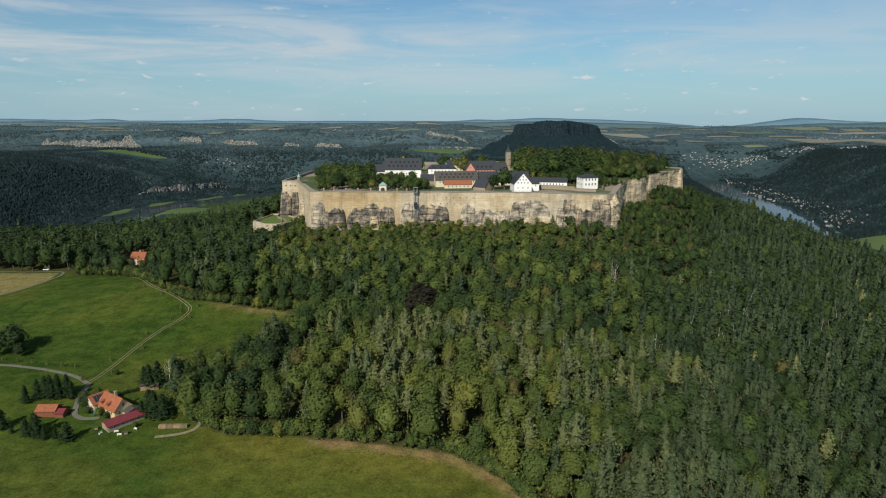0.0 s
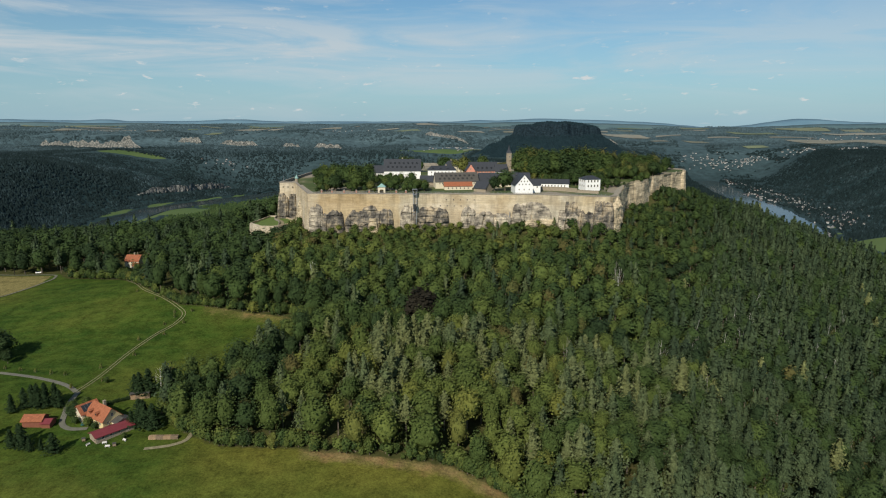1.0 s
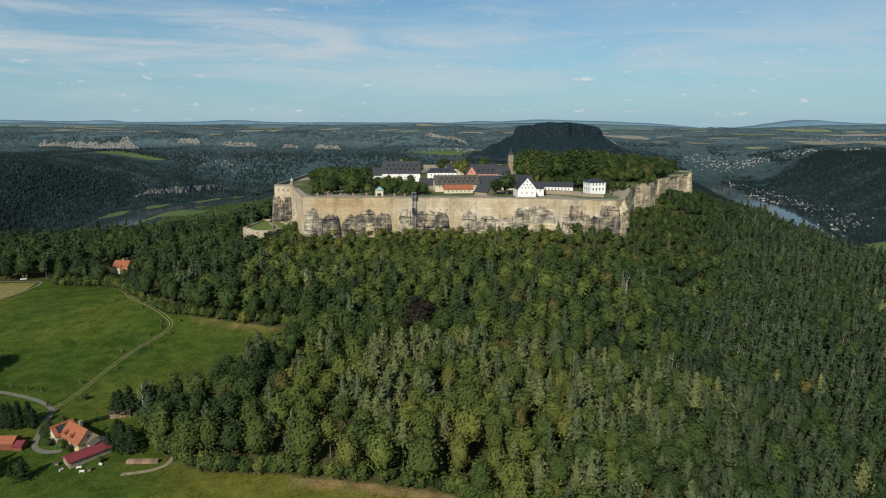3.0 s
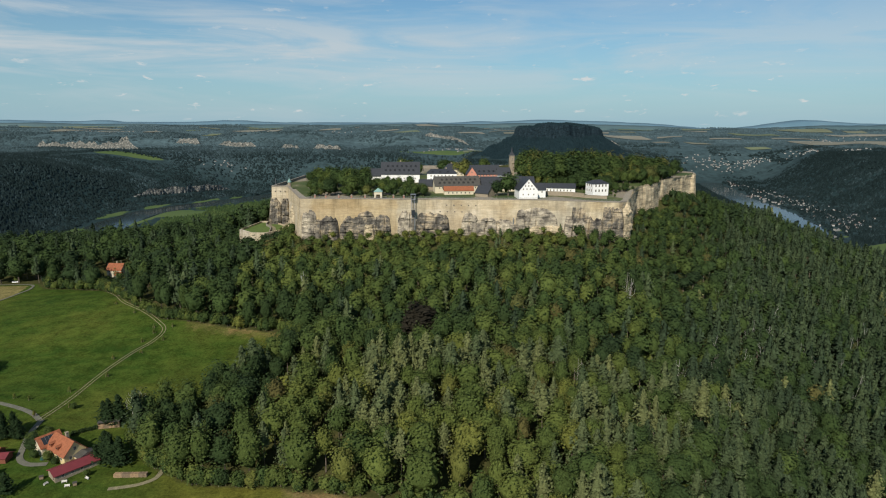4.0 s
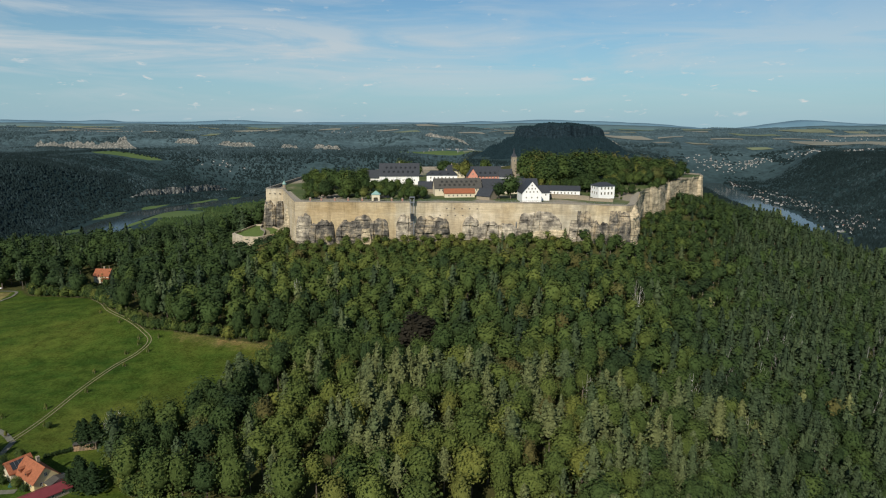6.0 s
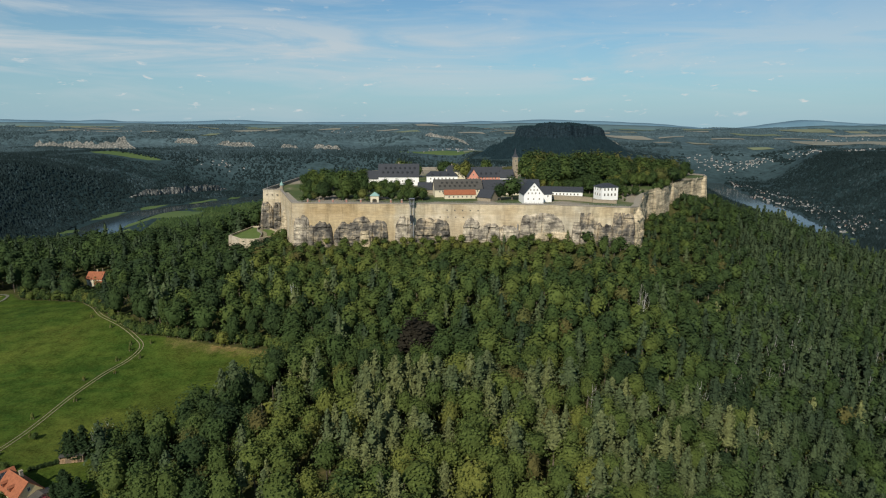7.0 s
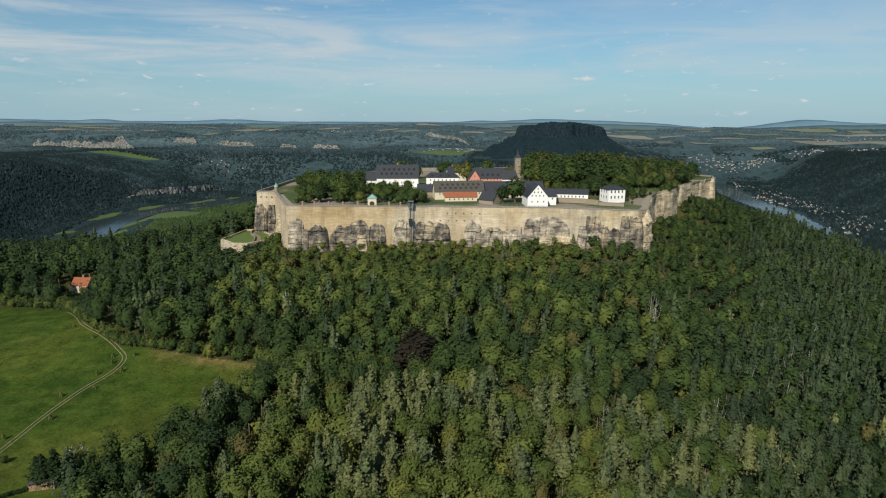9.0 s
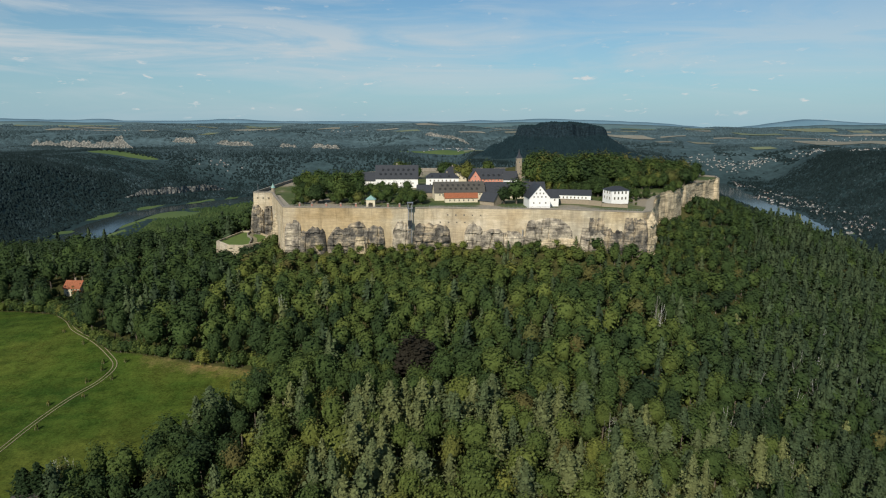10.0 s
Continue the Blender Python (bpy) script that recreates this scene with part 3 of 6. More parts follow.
def build_ramparts():
    ring = rampart_ring()
    n, levels = len(ring), 26
    smooth_n = []
    for i in range(n):
        v = sum((ring[(i + k) % n][1] for k in (-1, 0, 1)), Vector((0, 0)))
        smooth_n.append(v.normalized())
    verts, faces, slots = [], [], []
    for i, (p, nrm, top, bare) in enumerate(ring):
        low = min(float(land(p.x + 6 * nrm.x, p.y + 6 * nrm.y)), top - 12) - 6
        for l in range(levels + 1):
            t = l / levels
            z = top + (low - top) * t
            off = 0.05 * (top - z) + 0.25 * noise.noise((p.x * 0.09, p.y * 0.09, z * 0.05))
            if bare:
                pillar = round(i / 6.5 + 0.9 * noise.noise((i * 0.17, 2.0, 1.0)))
                stand = random.Random(pillar * 7 + 3).uniform(-1, 1)
                z += (1 - t) ** 3 * (0.7 * stand + 0.8 * noise.noise((p.x * 0.3, p.y * 0.3, 9.0)) + 0.5)
                off += (1.5 * stand + 0.45 * noise.noise((p.x * 0.4, p.y * 0.4, z * 0.04)) + 0.4 * round(2.2 * noise.noise((p.x * 0.06, p.y * 0.06, z * 0.16)))) * min(1, t * 9 + 0.3)
            q = p + smooth_n[i] * off
            verts.append((q.x, q.y, z))
    m = levels + 1
    for i in range(n):
        j = (i + 1) % n
        for l in range(levels):
            faces.append((i * m + l, i * m + l + 1, j * m + l + 1, j * m + l))
            slots.append(1 if ring[i][3] and l > 0 else 0)
    ob = new("rampart_wall", mesh_from("rampart_wall", verts, faces, [ashlar, rock_pale], slots))
    tagged(ob, "high sandstone rampart wall grown out of bare rock", "fortress wall", kind="structure")
    # coping course with the parapet behind it
    verts, faces = [], []
    for i, (p, nrm, top, bare) in enumerate(ring):
        for d, z in ((0.22, top - 0.55), (0.28, top + 0.25), (-1.3, top + 0.35), (-1.3, plateau_at(p.x, p.y) - 0.6)):
            q = p + smooth_n[i] * d
            verts.append((q.x, q.y, z))
    for i in range(n):
        j = (i + 1) % n
        if ring[i][3]:
            continue
        for l in range(3):
            faces.append((i * 4 + l, j * 4 + l, j * 4 + l + 1, i * 4 + l + 1))
    cap = new("parapet", mesh_from("parapet", verts, faces, [coping]))
    tagged(cap, "weathered sandstone parapet along the rampart", "parapet", kind="structure")
    # plateau
    bm = bmesh.new()
    bm.faces.new([bm.verts.new((x, y, 0)) for x, y in RIM])
    for k in range(-15, 27):
        bmesh.ops.bisect_plane(bm, geom=bm.verts[:] + bm.edges[:] + bm.faces[:], plane_co=(k * 10, 0, 0), plane_no=(1, 0, 0))
    for k in range(49, 80):
        bmesh.ops.bisect_plane(bm, geom=bm.verts[:] + bm.edges[:] + bm.faces[:], plane_co=(0, k * 10, 0), plane_no=(0, 1, 0))
    for v in bm.verts:
        v.co.z = plateau_at(v.co.x, v.co.y)
    top = part("plateau_ground", bm, [plateau_grass])
    tagged(top, "grass and gravel ground on top of the fortress rock", "ground", kind="structure")


def plateau_material():
    k = Mat("plateau_grass_and_gravel", 0.9)
    a = k.ramp(k.noise(0.035, 4, 0.5), [(0.40, (0.055, 0.082, 0.022)), (0.50, (0.10, 0.11, 0.042)), (0.58, (0.25, 0.215, 0.155))])
    return k.color(k.mix(1.0, a, k.ramp(k.noise(0.7, 5, 0.7), [(0.3, 0.75), (0.7, 1.2)]), "MULTIPLY"))


plateau_grass = plateau_material()
build_ramparts()


def rampart_walk():
    """The gravel walk behind the parapet."""
    ring = rampart_ring(4.0)
    ring = [q for q in ring if q[0].y < 600]
    verts, faces = [], []
    for p, nrm, top, bare in ring:
        for d in (1.5, 4.0, 6.5):
            q = p - nrm * d
            verts.append((q.x, q.y, plateau_at(q.x, q.y) + 0.12))
    for i in range(len(ring) - 1):
        if (ring[i + 1][0] - ring[i][0]).length < 8:
            for k in range(2):
                faces.append((i * 3 + k, i * 3 + 3 + k, i * 3 + 4 + k, i * 3 + 1 + k))
    ob = new("rampart_walk", mesh_from("rampart_walk", verts, faces, [walk_gravel]))
    tagged(ob, "pale gravel walk behind the rampart parapet", "path", kind="structure")


walk_gravel = plain("rampart_walk_gravel", (0.30, 0.27, 0.21), 0.95, 0.35, 0.5)
rampart_walk()


def rock_outcrop(x, y, facing, width, z_top, depth, mat, seed, lean=0.0, tilt=0.0):
    """A weathered sandstone buttress that leans on the wall: thick layers split by upright cracks."""
    nu, nv = 44, 48
    low = float(land(x, y - 4)) - 5
    f = Vector((math.sin(facing), -math.cos(facing), 0))
    s = Vector((math.cos(facing), math.sin(facing), 0))
    rng = random.Random(seed)
    cracks = [(rng.uniform(-0.75, 0.75), rng.uniform(-0.25, 0.25), rng.uniform(0.35, 0.8)) for _ in range(max(1, int(width / 10)))]
    beds, z = [], low
    while z < z_top + 3:
        z += rng.uniform(1.4, 4.2)
        beds.append((z, rng.uniform(-0.2, 0.2), rng.uniform(0.4, 0.9)))
    verts, faces = [], []
    for j in range(nv + 1):
        v = j / nv
        for i in range(nu + 1):
            u = 2 * i / nu - 1
            z = low + (z_top - low) * v
            hump = 0.9 * noise.noise((u * 1.3 + seed * 2.3, seed * 1.7, 0.3)) + 0.75 * noise.noise((u * 3.2 + seed * 2.3, seed * 1.7, 0.3))
            crest = 0.95 - 0.3 * max(0.0, abs(u) - 0.45) ** 1.3 * (1 - tilt * u) + 0.12 * tilt * u + 0.13 * hump + 0.03 * noise.noise((u * 7, seed, 2.3))
            body = max(0.0, 1 - (v / max(crest, 0.2)) ** 9) ** 0.5 if v < crest else 0.0
            side = max(0.0, 1 - abs(u) ** 7) ** 0.5
            zz = z + 1.3 * noise.noise((u * 1.4, seed, 7.0))
            shelf = 0.0
            for zb, off, sharp in beds:
                if zz < zb:
                    shelf = off
                    break
                if zz - zb < 0.32:
                    shelf = -sharp * 0.32
            split = sum(deep * math.exp(-((u - cu - slant * (v - 0.5)) * width / 0.9) ** 2) for cu, slant, deep in cracks)
            face = 0.22 * noise.noise((u * width * 0.11 + seed, z * 0.09, 1.0)) + 0.12 * noise.noise((u * width * 0.4, z * 0.4, seed))
            out_d = depth * body * side * (0.85 + 0.45 * (1 - v) + shelf + face - 0.55 * split) - 1.2
            w = u * width / 2 * (1.08 - 0.2 * v * v) + lean * v
            verts.append(tuple(Vector((x, y, 0)) + s * w + f * out_d + Vector((0, 0, z))))
    for j in range(nv):
        for i in range(nu):
            a = j * (nu + 1) + i
            faces.append((a, a + 1, a + nu + 2, a + nu + 1))
    ob = new("rock_outcrop", mesh_from("rock_outcrop", verts, faces, [mat]))
    words = {rock_dark: "dark weathered sandstone outcrop built into the rampart", rock_grey: "grey layered sandstone outcrop built into the rampart"}
    return tagged(ob, words.get(mat, "pale sandstone outcrop built into the rampart"), "rock", "rocks under the rampart")


def wall_y(x):
    """The front wall's line."""
    for (ax, ay), (bx, by) in zip(RIM[2:9], RIM[3:10]):
        if ax <= x <= bx:
            return ay + (by - ay) * (x - ax) / (bx - ax)
    return 507.0


for x, w, zt, dp, mat, sd, tl in ((-103.5, 11, 232.5, 3, rock_grey, 2, 0), (-90, 17, 228, 4.5, rock_dark, 3, 0.1), (-71, 16, 227.5, 4, rock_dark, 4, 0.9), (-53.5, 24, 231.5, 4, rock_dark, 5, 0), (-56, 9, 224, 5.5, rock_pale, 15, 0),
                               (-28, 12, 232, 4, rock_grey, 6, 0), (-8, 23, 233, 5, rock_dark, 8, -0.5), (21, 12, 230.5, 4, rock_grey, 9, 0.2), (40, 29, 227, 5, rock_grey, 10, -0.2),
                               (72, 29, 235.5, 3.8, rock_grey, 12, -0.3), (78, 26, 222.5, 6.5, rock_pale, 11, 0.1), (101, 16, 229, 4.5, rock_grey, 13, 0), (102.5, 10, 236, 3, rock_dark, 17, 0.2), (113, 12, 230, 5.5, rock_dark, 14, 0), (126.5, 14, 237, 4.5, rock_dark, 16, 0.3)):
    rock_outcrop(x, wall_y(x) - 1, math.atan2(-0.06, 1), w * 1.12, zt, dp, mat, sd, 0.0, tl)
rock_outcrop(137, 489, 0.9, 13, 240, 4, rock_pale, 21)
rock_outcrop(-145, 566, -0.1, 11, 234, 5, rock_dark, 22)
rock_outcrop(-135.5, 563, 0.2, 8, 233.5, 5, rock_dark, 23)
rock_outcrop(-122, 540, -1.1, 17, 233, 5, rock_pale, 24)


# ---- trees ----
def flakes_at(c, nrm, size, rng, droop=0.0, loose=0.35):
    """Folded leaf sprays: two triangles each, at the points c, facing roughly along nrm."""
    n = len(c)
    nrm = nrm + rng.normal(0, loose, (n, 3))
    nrm /= np.linalg.norm(nrm, axis=1)[:, None] + 1e-9
    t = np.cross(nrm, rng.normal(0, 1, (n, 3)))
    t /= np.linalg.norm(t, axis=1)[:, None] + 1e-9
    b = np.cross(nrm, t)
    s = (size * rng.uniform(0.6, 1.35, n))[:, None]
    down = np.array([0, 0, -1.0]) * droop
    p0, p2 = c - t * s * 0.6, c + t * s * 0.6
    p1, p3 = c + b * s * 0.5 + nrm * s * 0.18 + down * s, c - b * s * 0.5 + nrm * s * 0.18 + down * s
    v = np.stack([p0, p1, p2, p3], 1).reshape(-1, 3)
    k = np.arange(n)[:, None] * 4
    f = np.concatenate([k + np.array([[0, 1, 2]]), k + np.array([[0, 2, 3]])], 0)
    return v, f


def tube(pts, radii, sides=5):
    v, f = [], []
    for p, r in zip(pts, radii):
        for i in range(sides):
            a = 6.2832 * i / sides
            v.append((p[0] + r * math.cos(a), p[1] + r * math.sin(a), p[2]))
    for j in range(len(pts) - 1):
        for i in range(sides):
            a, b, c, d = j * sides + i, j * sides + (i + 1) % sides, (j + 1) * sides + (i + 1) % sides, (j + 1) * sides + i
            f += [(a, b, c), (a, c, d)]
    return np.array(v, float), np.array(f)


def ball(rx_, ry_, rz_, rng, sides=7, rows=4, rough=0.12):
    v, f = [(0, 0, rz_)], []
    for j in range(1, rows):
        for i in range(sides):
            a, b = 6.2832 * (i + 0.5 * j) / sides, math.pi * j / rows
            k = 1 + rng.uniform(-rough, rough)
            v.append((rx_ * k * math.sin(b) * math.cos(a), ry_ * k * math.sin(b) * math.sin(a), rz_ * k * math.cos(b)))
    v.append((0, 0, -rz_))
    for i in range(sides):
        f.append((0, 1 + i, 1 + (i + 1) % sides))
        f.append((len(v) - 1, 1 + (rows - 2) * sides + (i + 1) % sides, 1 + (rows - 2) * sides + i))
    for j in range(rows - 2):
        for i in range(sides):
            a, b = 1 + j * sides + i, 1 + j * sides + (i + 1) % sides
            f += [(a, a + sides, b + sides), (a, b + sides, b)]
    return np.array(v, float), np.array(f)


def join(pieces):
    """Joins (corners, triangles, slot) pieces."""
    vs, fs, ss, n = [], [], [], 0
    for v, f, s in pieces:
        vs.append(v), fs.append(f + n), ss.append(np.full(len(f), s))
        n += len(v)
    return np.concatenate(vs), np.concatenate(fs), np.concatenate(ss)


def broad_tree(seed, count, size, low=0.3, limbs=3, sides=14, rows=9):
    """A broadleaved tree 1 high: trunk, limbs, and a billowing crown ruffled with leaf sprays."""
    rng = np.random.RandomState(seed)
    mid, tall, wide = (0.98 + low) / 2, (0.98 - low) / 2, 0.27
    puffs = rng.normal(0, 1, (46, 3))
    puffs /= np.linalg.norm(puffs, axis=1)[:, None]
    swell, reach = rng.uniform(0.16, 0.52, 46), rng.uniform(0.18, 0.38, 46)

    def skin(d):
        """The crown's surface in the directions d: a dome of overlapping puffs."""
        dot = np.clip(d @ puffs.T, -1, 1)
        r = 0.66 + np.max(swell * np.exp(-(np.arccos(dot) / reach) ** 2), axis=1)
        taper = 1 - 0.18 * np.clip(-d[:, 2], 0, 1)
        return d * (r * taper)[:, None] * np.array([wide, wide, tall]) + np.array([0, 0, mid])

    v, f = ball(1, 1, 1, rng, sides, rows, 0.0)
    d = v / np.linalg.norm(v, axis=1)[:, None]
    crown = [((skin(d) - np.array([0, 0, mid])) * 0.85 + np.array([0, 0, mid]) + rng.normal(0, 0.008, v.shape), f, 2)]
    d = rng.normal(0, 1, (count, 3))
    d /= np.linalg.norm(d, axis=1)[:, None]
    d[:, 2] = np.where(d[:, 2] < -0.5, -d[:, 2], d[:, 2])
    at = skin(d)
    at = np.array([0, 0, mid]) + (at - np.array([0, 0, mid])) * rng.uniform(0.88, 1.18, count)[:, None]
    fv, ff = flakes_at(at, d + np.array([0, 0, 0.25]), size, rng, 0.0, 0.36)
    crown.append((fv, ff, 0))
    wood = [tube([(0, 0, -0.04), (0.01, 0, 0.3), (0, 0.01, 0.62)], (0.018, 0.013, 0.005), 5 if limbs else 3) + (1,)]
    for k in range(limbs):
        q = skin(np.array([[math.cos(2.1 * k), math.sin(2.1 * k), 0.1 * k]]))[0]
        wood.append(tube([(0, 0, 0.22), tuple(q * 0.6 + np.array([0, 0, 0.1])), tuple(q)], (0.009, 0.006, 0.002), 3) + (1,))
    return crown, wood


def needle_tree(seed, count, size, slim=0.16, bare=0.3):
    """A spruce or pine 1 high: straight trunk, drooping tiers that grow shorter upwards."""
    rng = np.random.RandomState(seed)
    h = bare + (1 - bare) * rng.uniform(0, 1, count) ** 1.25
    a = rng.uniform(0, 6.28, count)
    tier = 1 + 0.26 * np.sin(h * 48 + rng.uniform(0, 6)) + 0.22 * np.sin(a * 2 + h * 17 + rng.uniform(0, 6)) + rng.normal(0, 0.13, count)
    k = (1 - (h - bare) / (1 - bare))
    r = slim * (k ** 0.8 * 1.05 + 0.045) * tier * np.clip((h - bare) * 9 + 0.5, 0, 1)
    c = np.stack([r * np.cos(a), r * np.sin(a), h], 1)
    nn = np.stack([0.6 * np.cos(a), 0.6 * np.sin(a), np.full(count, 1.0)], 1)
    fv, ff = flakes_at(c, nn, size, rng, 0.3, 0.6)
    crown = [(fv, ff, 0)]
    tiers = 5
    for t in range(tiers):
        z0, z1 = bare + (1 - bare) * t / tiers * 0.97, bare + (1 - bare) * min(1, (t + 1.5) / tiers)
        q = slim * 0.72 * ((1 - t / tiers) ** 0.8 * 1.05 + 0.045)
        v, f = tube([(0, 0, z0), (0, 0, z0 + 0.25 * (z1 - z0)), (0, 0, z1)], (q * 0.55, q, q * 0.12), 7)
        v = v * np.array([1, 1, 1]) + np.random.RandomState(seed + t).normal(0, slim * 0.07, v.shape)
        crown.append((v, f, 2))
    wood = [tube([(0, 0, -0.04), (0, 0, bare + 0.1)], (0.013, 0.009), 4) + (1,)]
    return crown, wood


class Stand:
    """Collects many trees into one mesh."""

    def __init__(self):
        self.v, self.f, self.s, self.t, self.n = [], [], [], [], 0

    def add(self, tree, x, y, z, height, width, turn, tint):
        v, f, s = tree
        c, sn = math.cos(turn), math.sin(turn)
        w = height * width
        q = np.stack([(v[:, 0] * c - v[:, 1] * sn) * w + x, (v[:, 0] * sn + v[:, 1] * c) * w + y, v[:, 2] * height + z], 1)
        self.v.append(q.astype(np.float32)), self.f.append(f + self.n), self.s.append(s)
        self.t.append(np.full(len(f), tint, np.float32))
        self.n += len(v)

    def done(self, name, mats, label):
        if not self.v:
            return None
        slots = np.concatenate(self.s)
        me = mesh_from(name, np.concatenate(self.v), np.concatenate(self.f), [*mats, mats[0]], slots, np.concatenate(self.t), smooth=slots == 2)
        return tagged(new(name, me), label, "forest", kind="stuff")


NEAR_BROAD = [join(sum(broad_tree(s, 430, 0.036, 0.25, 0, 10, 7), [])) for s in (1, 2, 3, 4, 5, 6)]
EDGE_BROAD = [join(sum(broad_tree(s, 400, 0.038, 0.04, 0, 9, 6), [])) for s in (7, 8, 9, 10)]
LOW_BROAD = [join(sum(broad_tree(s, 110, 0.075, 0.02, 0, 7, 5), [])) for s in (37, 38, 39, 40)]
UNDER = [join(sum(broad_tree(s, 50, 0.1, 0.0, 0, 6, 4), [])) for s in (16, 17, 18)]
FAR_BROAD = [join(sum(broad_tree(s, 118, 0.06, 0.2, 0, 8, 6), [])) for s in (11, 12, 13, 14, 15)]
NEAR_NEEDLE = [join(sum(needle_tree(s, 360, 0.034, w, b), [])) for s, w, b in ((21, 0.18, 0.32), (22, 0.20, 0.2), (23, 0.17, 0.5), (24, 0.185, 0.56), (25, 0.17, 0.2), (26, 0.16, 0.38))]
FAR_NEEDLE = [join(sum(needle_tree(s, 75, 0.064, w, b), [])) for s, w, b in ((31, 0.17, 0.3), (32, 0.19, 0.22), (33, 0.15, 0.35))]
CLEAR = [(-244, 483, 9), (-241, 474, 9), (-237, 464, 8), (-234, 456, 6), (-150, 530, 17), (-152, 552, 16), (-150, 568, 12), (-138, 540, 14), (-250, 491, 8), (-257, 485, 7), (-262, 478, 6), (-134, 556, 10), (-126, 551, 8), (-12, 346, 10.5), (115, 407, 5)]  # kept free of forest, some to open the camera's view: x, y, radius


def plant_forest():
    rng = np.random.RandomState(7)
    stands = {"broad": Stand(), "needle": Stand(), "back_broad": Stand(), "back_needle": Stand()}
    n = 60000
    xs, ys = rng.uniform(-640, 640, n), rng.uniform(140, 725, n)
    edge_m, in_m = distance_to(MEADOW, xs, ys, True)
    d_rim, in_r = distance_to(RIM, xs, ys, True)
    keep = ~in_m & ~in_r & (d_rim > 4) & (np.abs(xs) < 0.75 * ys + 30) & (np.hypot(xs, ys - 150) < 800) & (edge_m > 1.5)
    keep &= ~((ys > 560) & (np.abs(xs - 20) < 150))
    for cx, cy, r in CLEAR:
        keep &= np.hypot(xs - cx, ys - cy) > r
    mixed, patch_ = waves(xs, ys, 120, 31), waves(xs, ys, 45, 33)
    taken = {}
    for x, y, e, d, mx, px_ in zip(xs[keep], ys[keep], edge_m[keep], d_rim[keep], mixed[keep], patch_[keep]):
        near = y < 345
        rim_tree = e < 10
        east = x > 110 + 0.5 * (y - 300)
        p = 0.08
        centre = y < 322 and x > -70 and not east
        if centre:
            p = 0.38
        if east:
            p = 0.55
        if rim_tree or (d < 75 and y < 560):
            p = 0.06
        p = p + 0.35 * (mx + px_) * (p > 0.3)
        needle = rng.rand() < p
        room = rng.uniform(2.5, 3.6) if needle else rng.choice((rng.uniform(3.4, 5.0), rng.uniform(4.8, 7.2)))
        if x < -100 and y > 430 and not needle:
            room *= 1.25
        h = rng.uniform(17, 22) + (rng.uniform(-3, 4.5) if needle else 0.5 * (room - 4.5))
        if d < 75 and (y < 560 or x > 140):
            h = (9.8 if 116 < x < 142 and y < 500 else 7.5 if 88 < x < 142 and y < 500 else 5.0 if x > 128 else 7.0 if x < -118 else 3.8) + 0.19 * d + rng.uniform(-1.2, 2.6)
            room = min(room, max(3.0, 0.42 * h))
        if x > 240 and y > 600:
            h += 4.2 * float(step(245, 285, x) * step(605, 640, y))
        if distance_to([(-280, 474), (-262, 478), (-244, 484), (-226, 450), (-210, 420)], np.array([x]), np.array([y]), False)[0][0] < 13:
            h = rng.uniform(4, 7)
            room = min(room, 3.0)
        gx_, gy_ = int(x // 10), int(y // 10)
        if any((x - qx) ** 2 + (y - qy) ** 2 < (0.79 * (room + qr)) ** 2 for a in (-1, 0, 1) for b in (-1, 0, 1) for qx, qy, qr in taken.get((gx_ + a, gy_ + b), ())):
            continue
        taken.setdefault((gx_, gy_), []).append((x, y, room))
        z = float(ground_at(x, y))
        tint = float(np.clip(rng.beta(1.7, 2.6) + 0.1 * mx, 0, 0.9))
        # East slope: tree tints turn darker, standing in for the slope's shade.
        slope_shade = float(step(-75, 85, x - 105 - 0.42 * (y - 300) + 0.3 * max(0.0, y - 380) + 22 * px_ + 18 * mx + rng.uniform(-22, 22)))
        lift = 0.0
        if centre:
            lift = 0.2 + 0.14 * max(0.0, px_) + (0.1 if y < 285 else 0.0)
        elif d < 110 and y < 560 and -130 < x:
            lift = 0.05 + (0.16 if d < 45 and x < 105 else 0)
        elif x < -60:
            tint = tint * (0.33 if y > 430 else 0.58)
            if y < 330 and rng.rand() < 0.09:
                tint = rng.uniform(0.93, 1.0)
        tint = (tint + lift * (1 - slope_shade)) * (1 - 0.62 * slope_shade)
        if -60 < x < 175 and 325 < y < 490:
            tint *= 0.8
        if needle and y < 330:
            tint += 0.1
        tint = min(1.0 if x < -60 else 0.9, tint)
        if rng.rand() < (0.05 if 20 < x < 130 and 300 < y < 430 else 0.007) and x > -60:
            tint = rng.uniform(0.95, 1.0)
        turn = rng.uniform(0, 6.28)
        if needle:
            pool = NEAR_NEEDLE if near else FAR_NEEDLE
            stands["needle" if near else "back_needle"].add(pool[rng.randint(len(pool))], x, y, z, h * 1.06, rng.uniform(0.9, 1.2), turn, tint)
        else:
            pool = EDGE_BROAD if rim_tree else NEAR_BROAD if near else LOW_BROAD if d < 48 else FAR_BROAD
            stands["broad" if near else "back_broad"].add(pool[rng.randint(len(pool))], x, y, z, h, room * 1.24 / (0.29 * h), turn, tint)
    # young growth between the trunks
    for k in range(700):
        x, y = rng.uniform(-130, 220), rng.uniform(150, 400)
        (e,), (m,) = distance_to(MEADOW, np.array([x]), np.array([y]), True)
        if not m and e > 3 and abs(x) < 0.75 * y + 20 and all(math.hypot(x - cx, y - cy) > r for cx, cy, r in CLEAR):
            stands["broad"].add(UNDER[rng.randint(3)], x, y, float(ground_at(x, y)) - 0.5, rng.uniform(4, 11), rng.uniform(1.2, 1.8), rng.uniform(0, 6.28), float(rng.uniform(0.3, 0.85)))
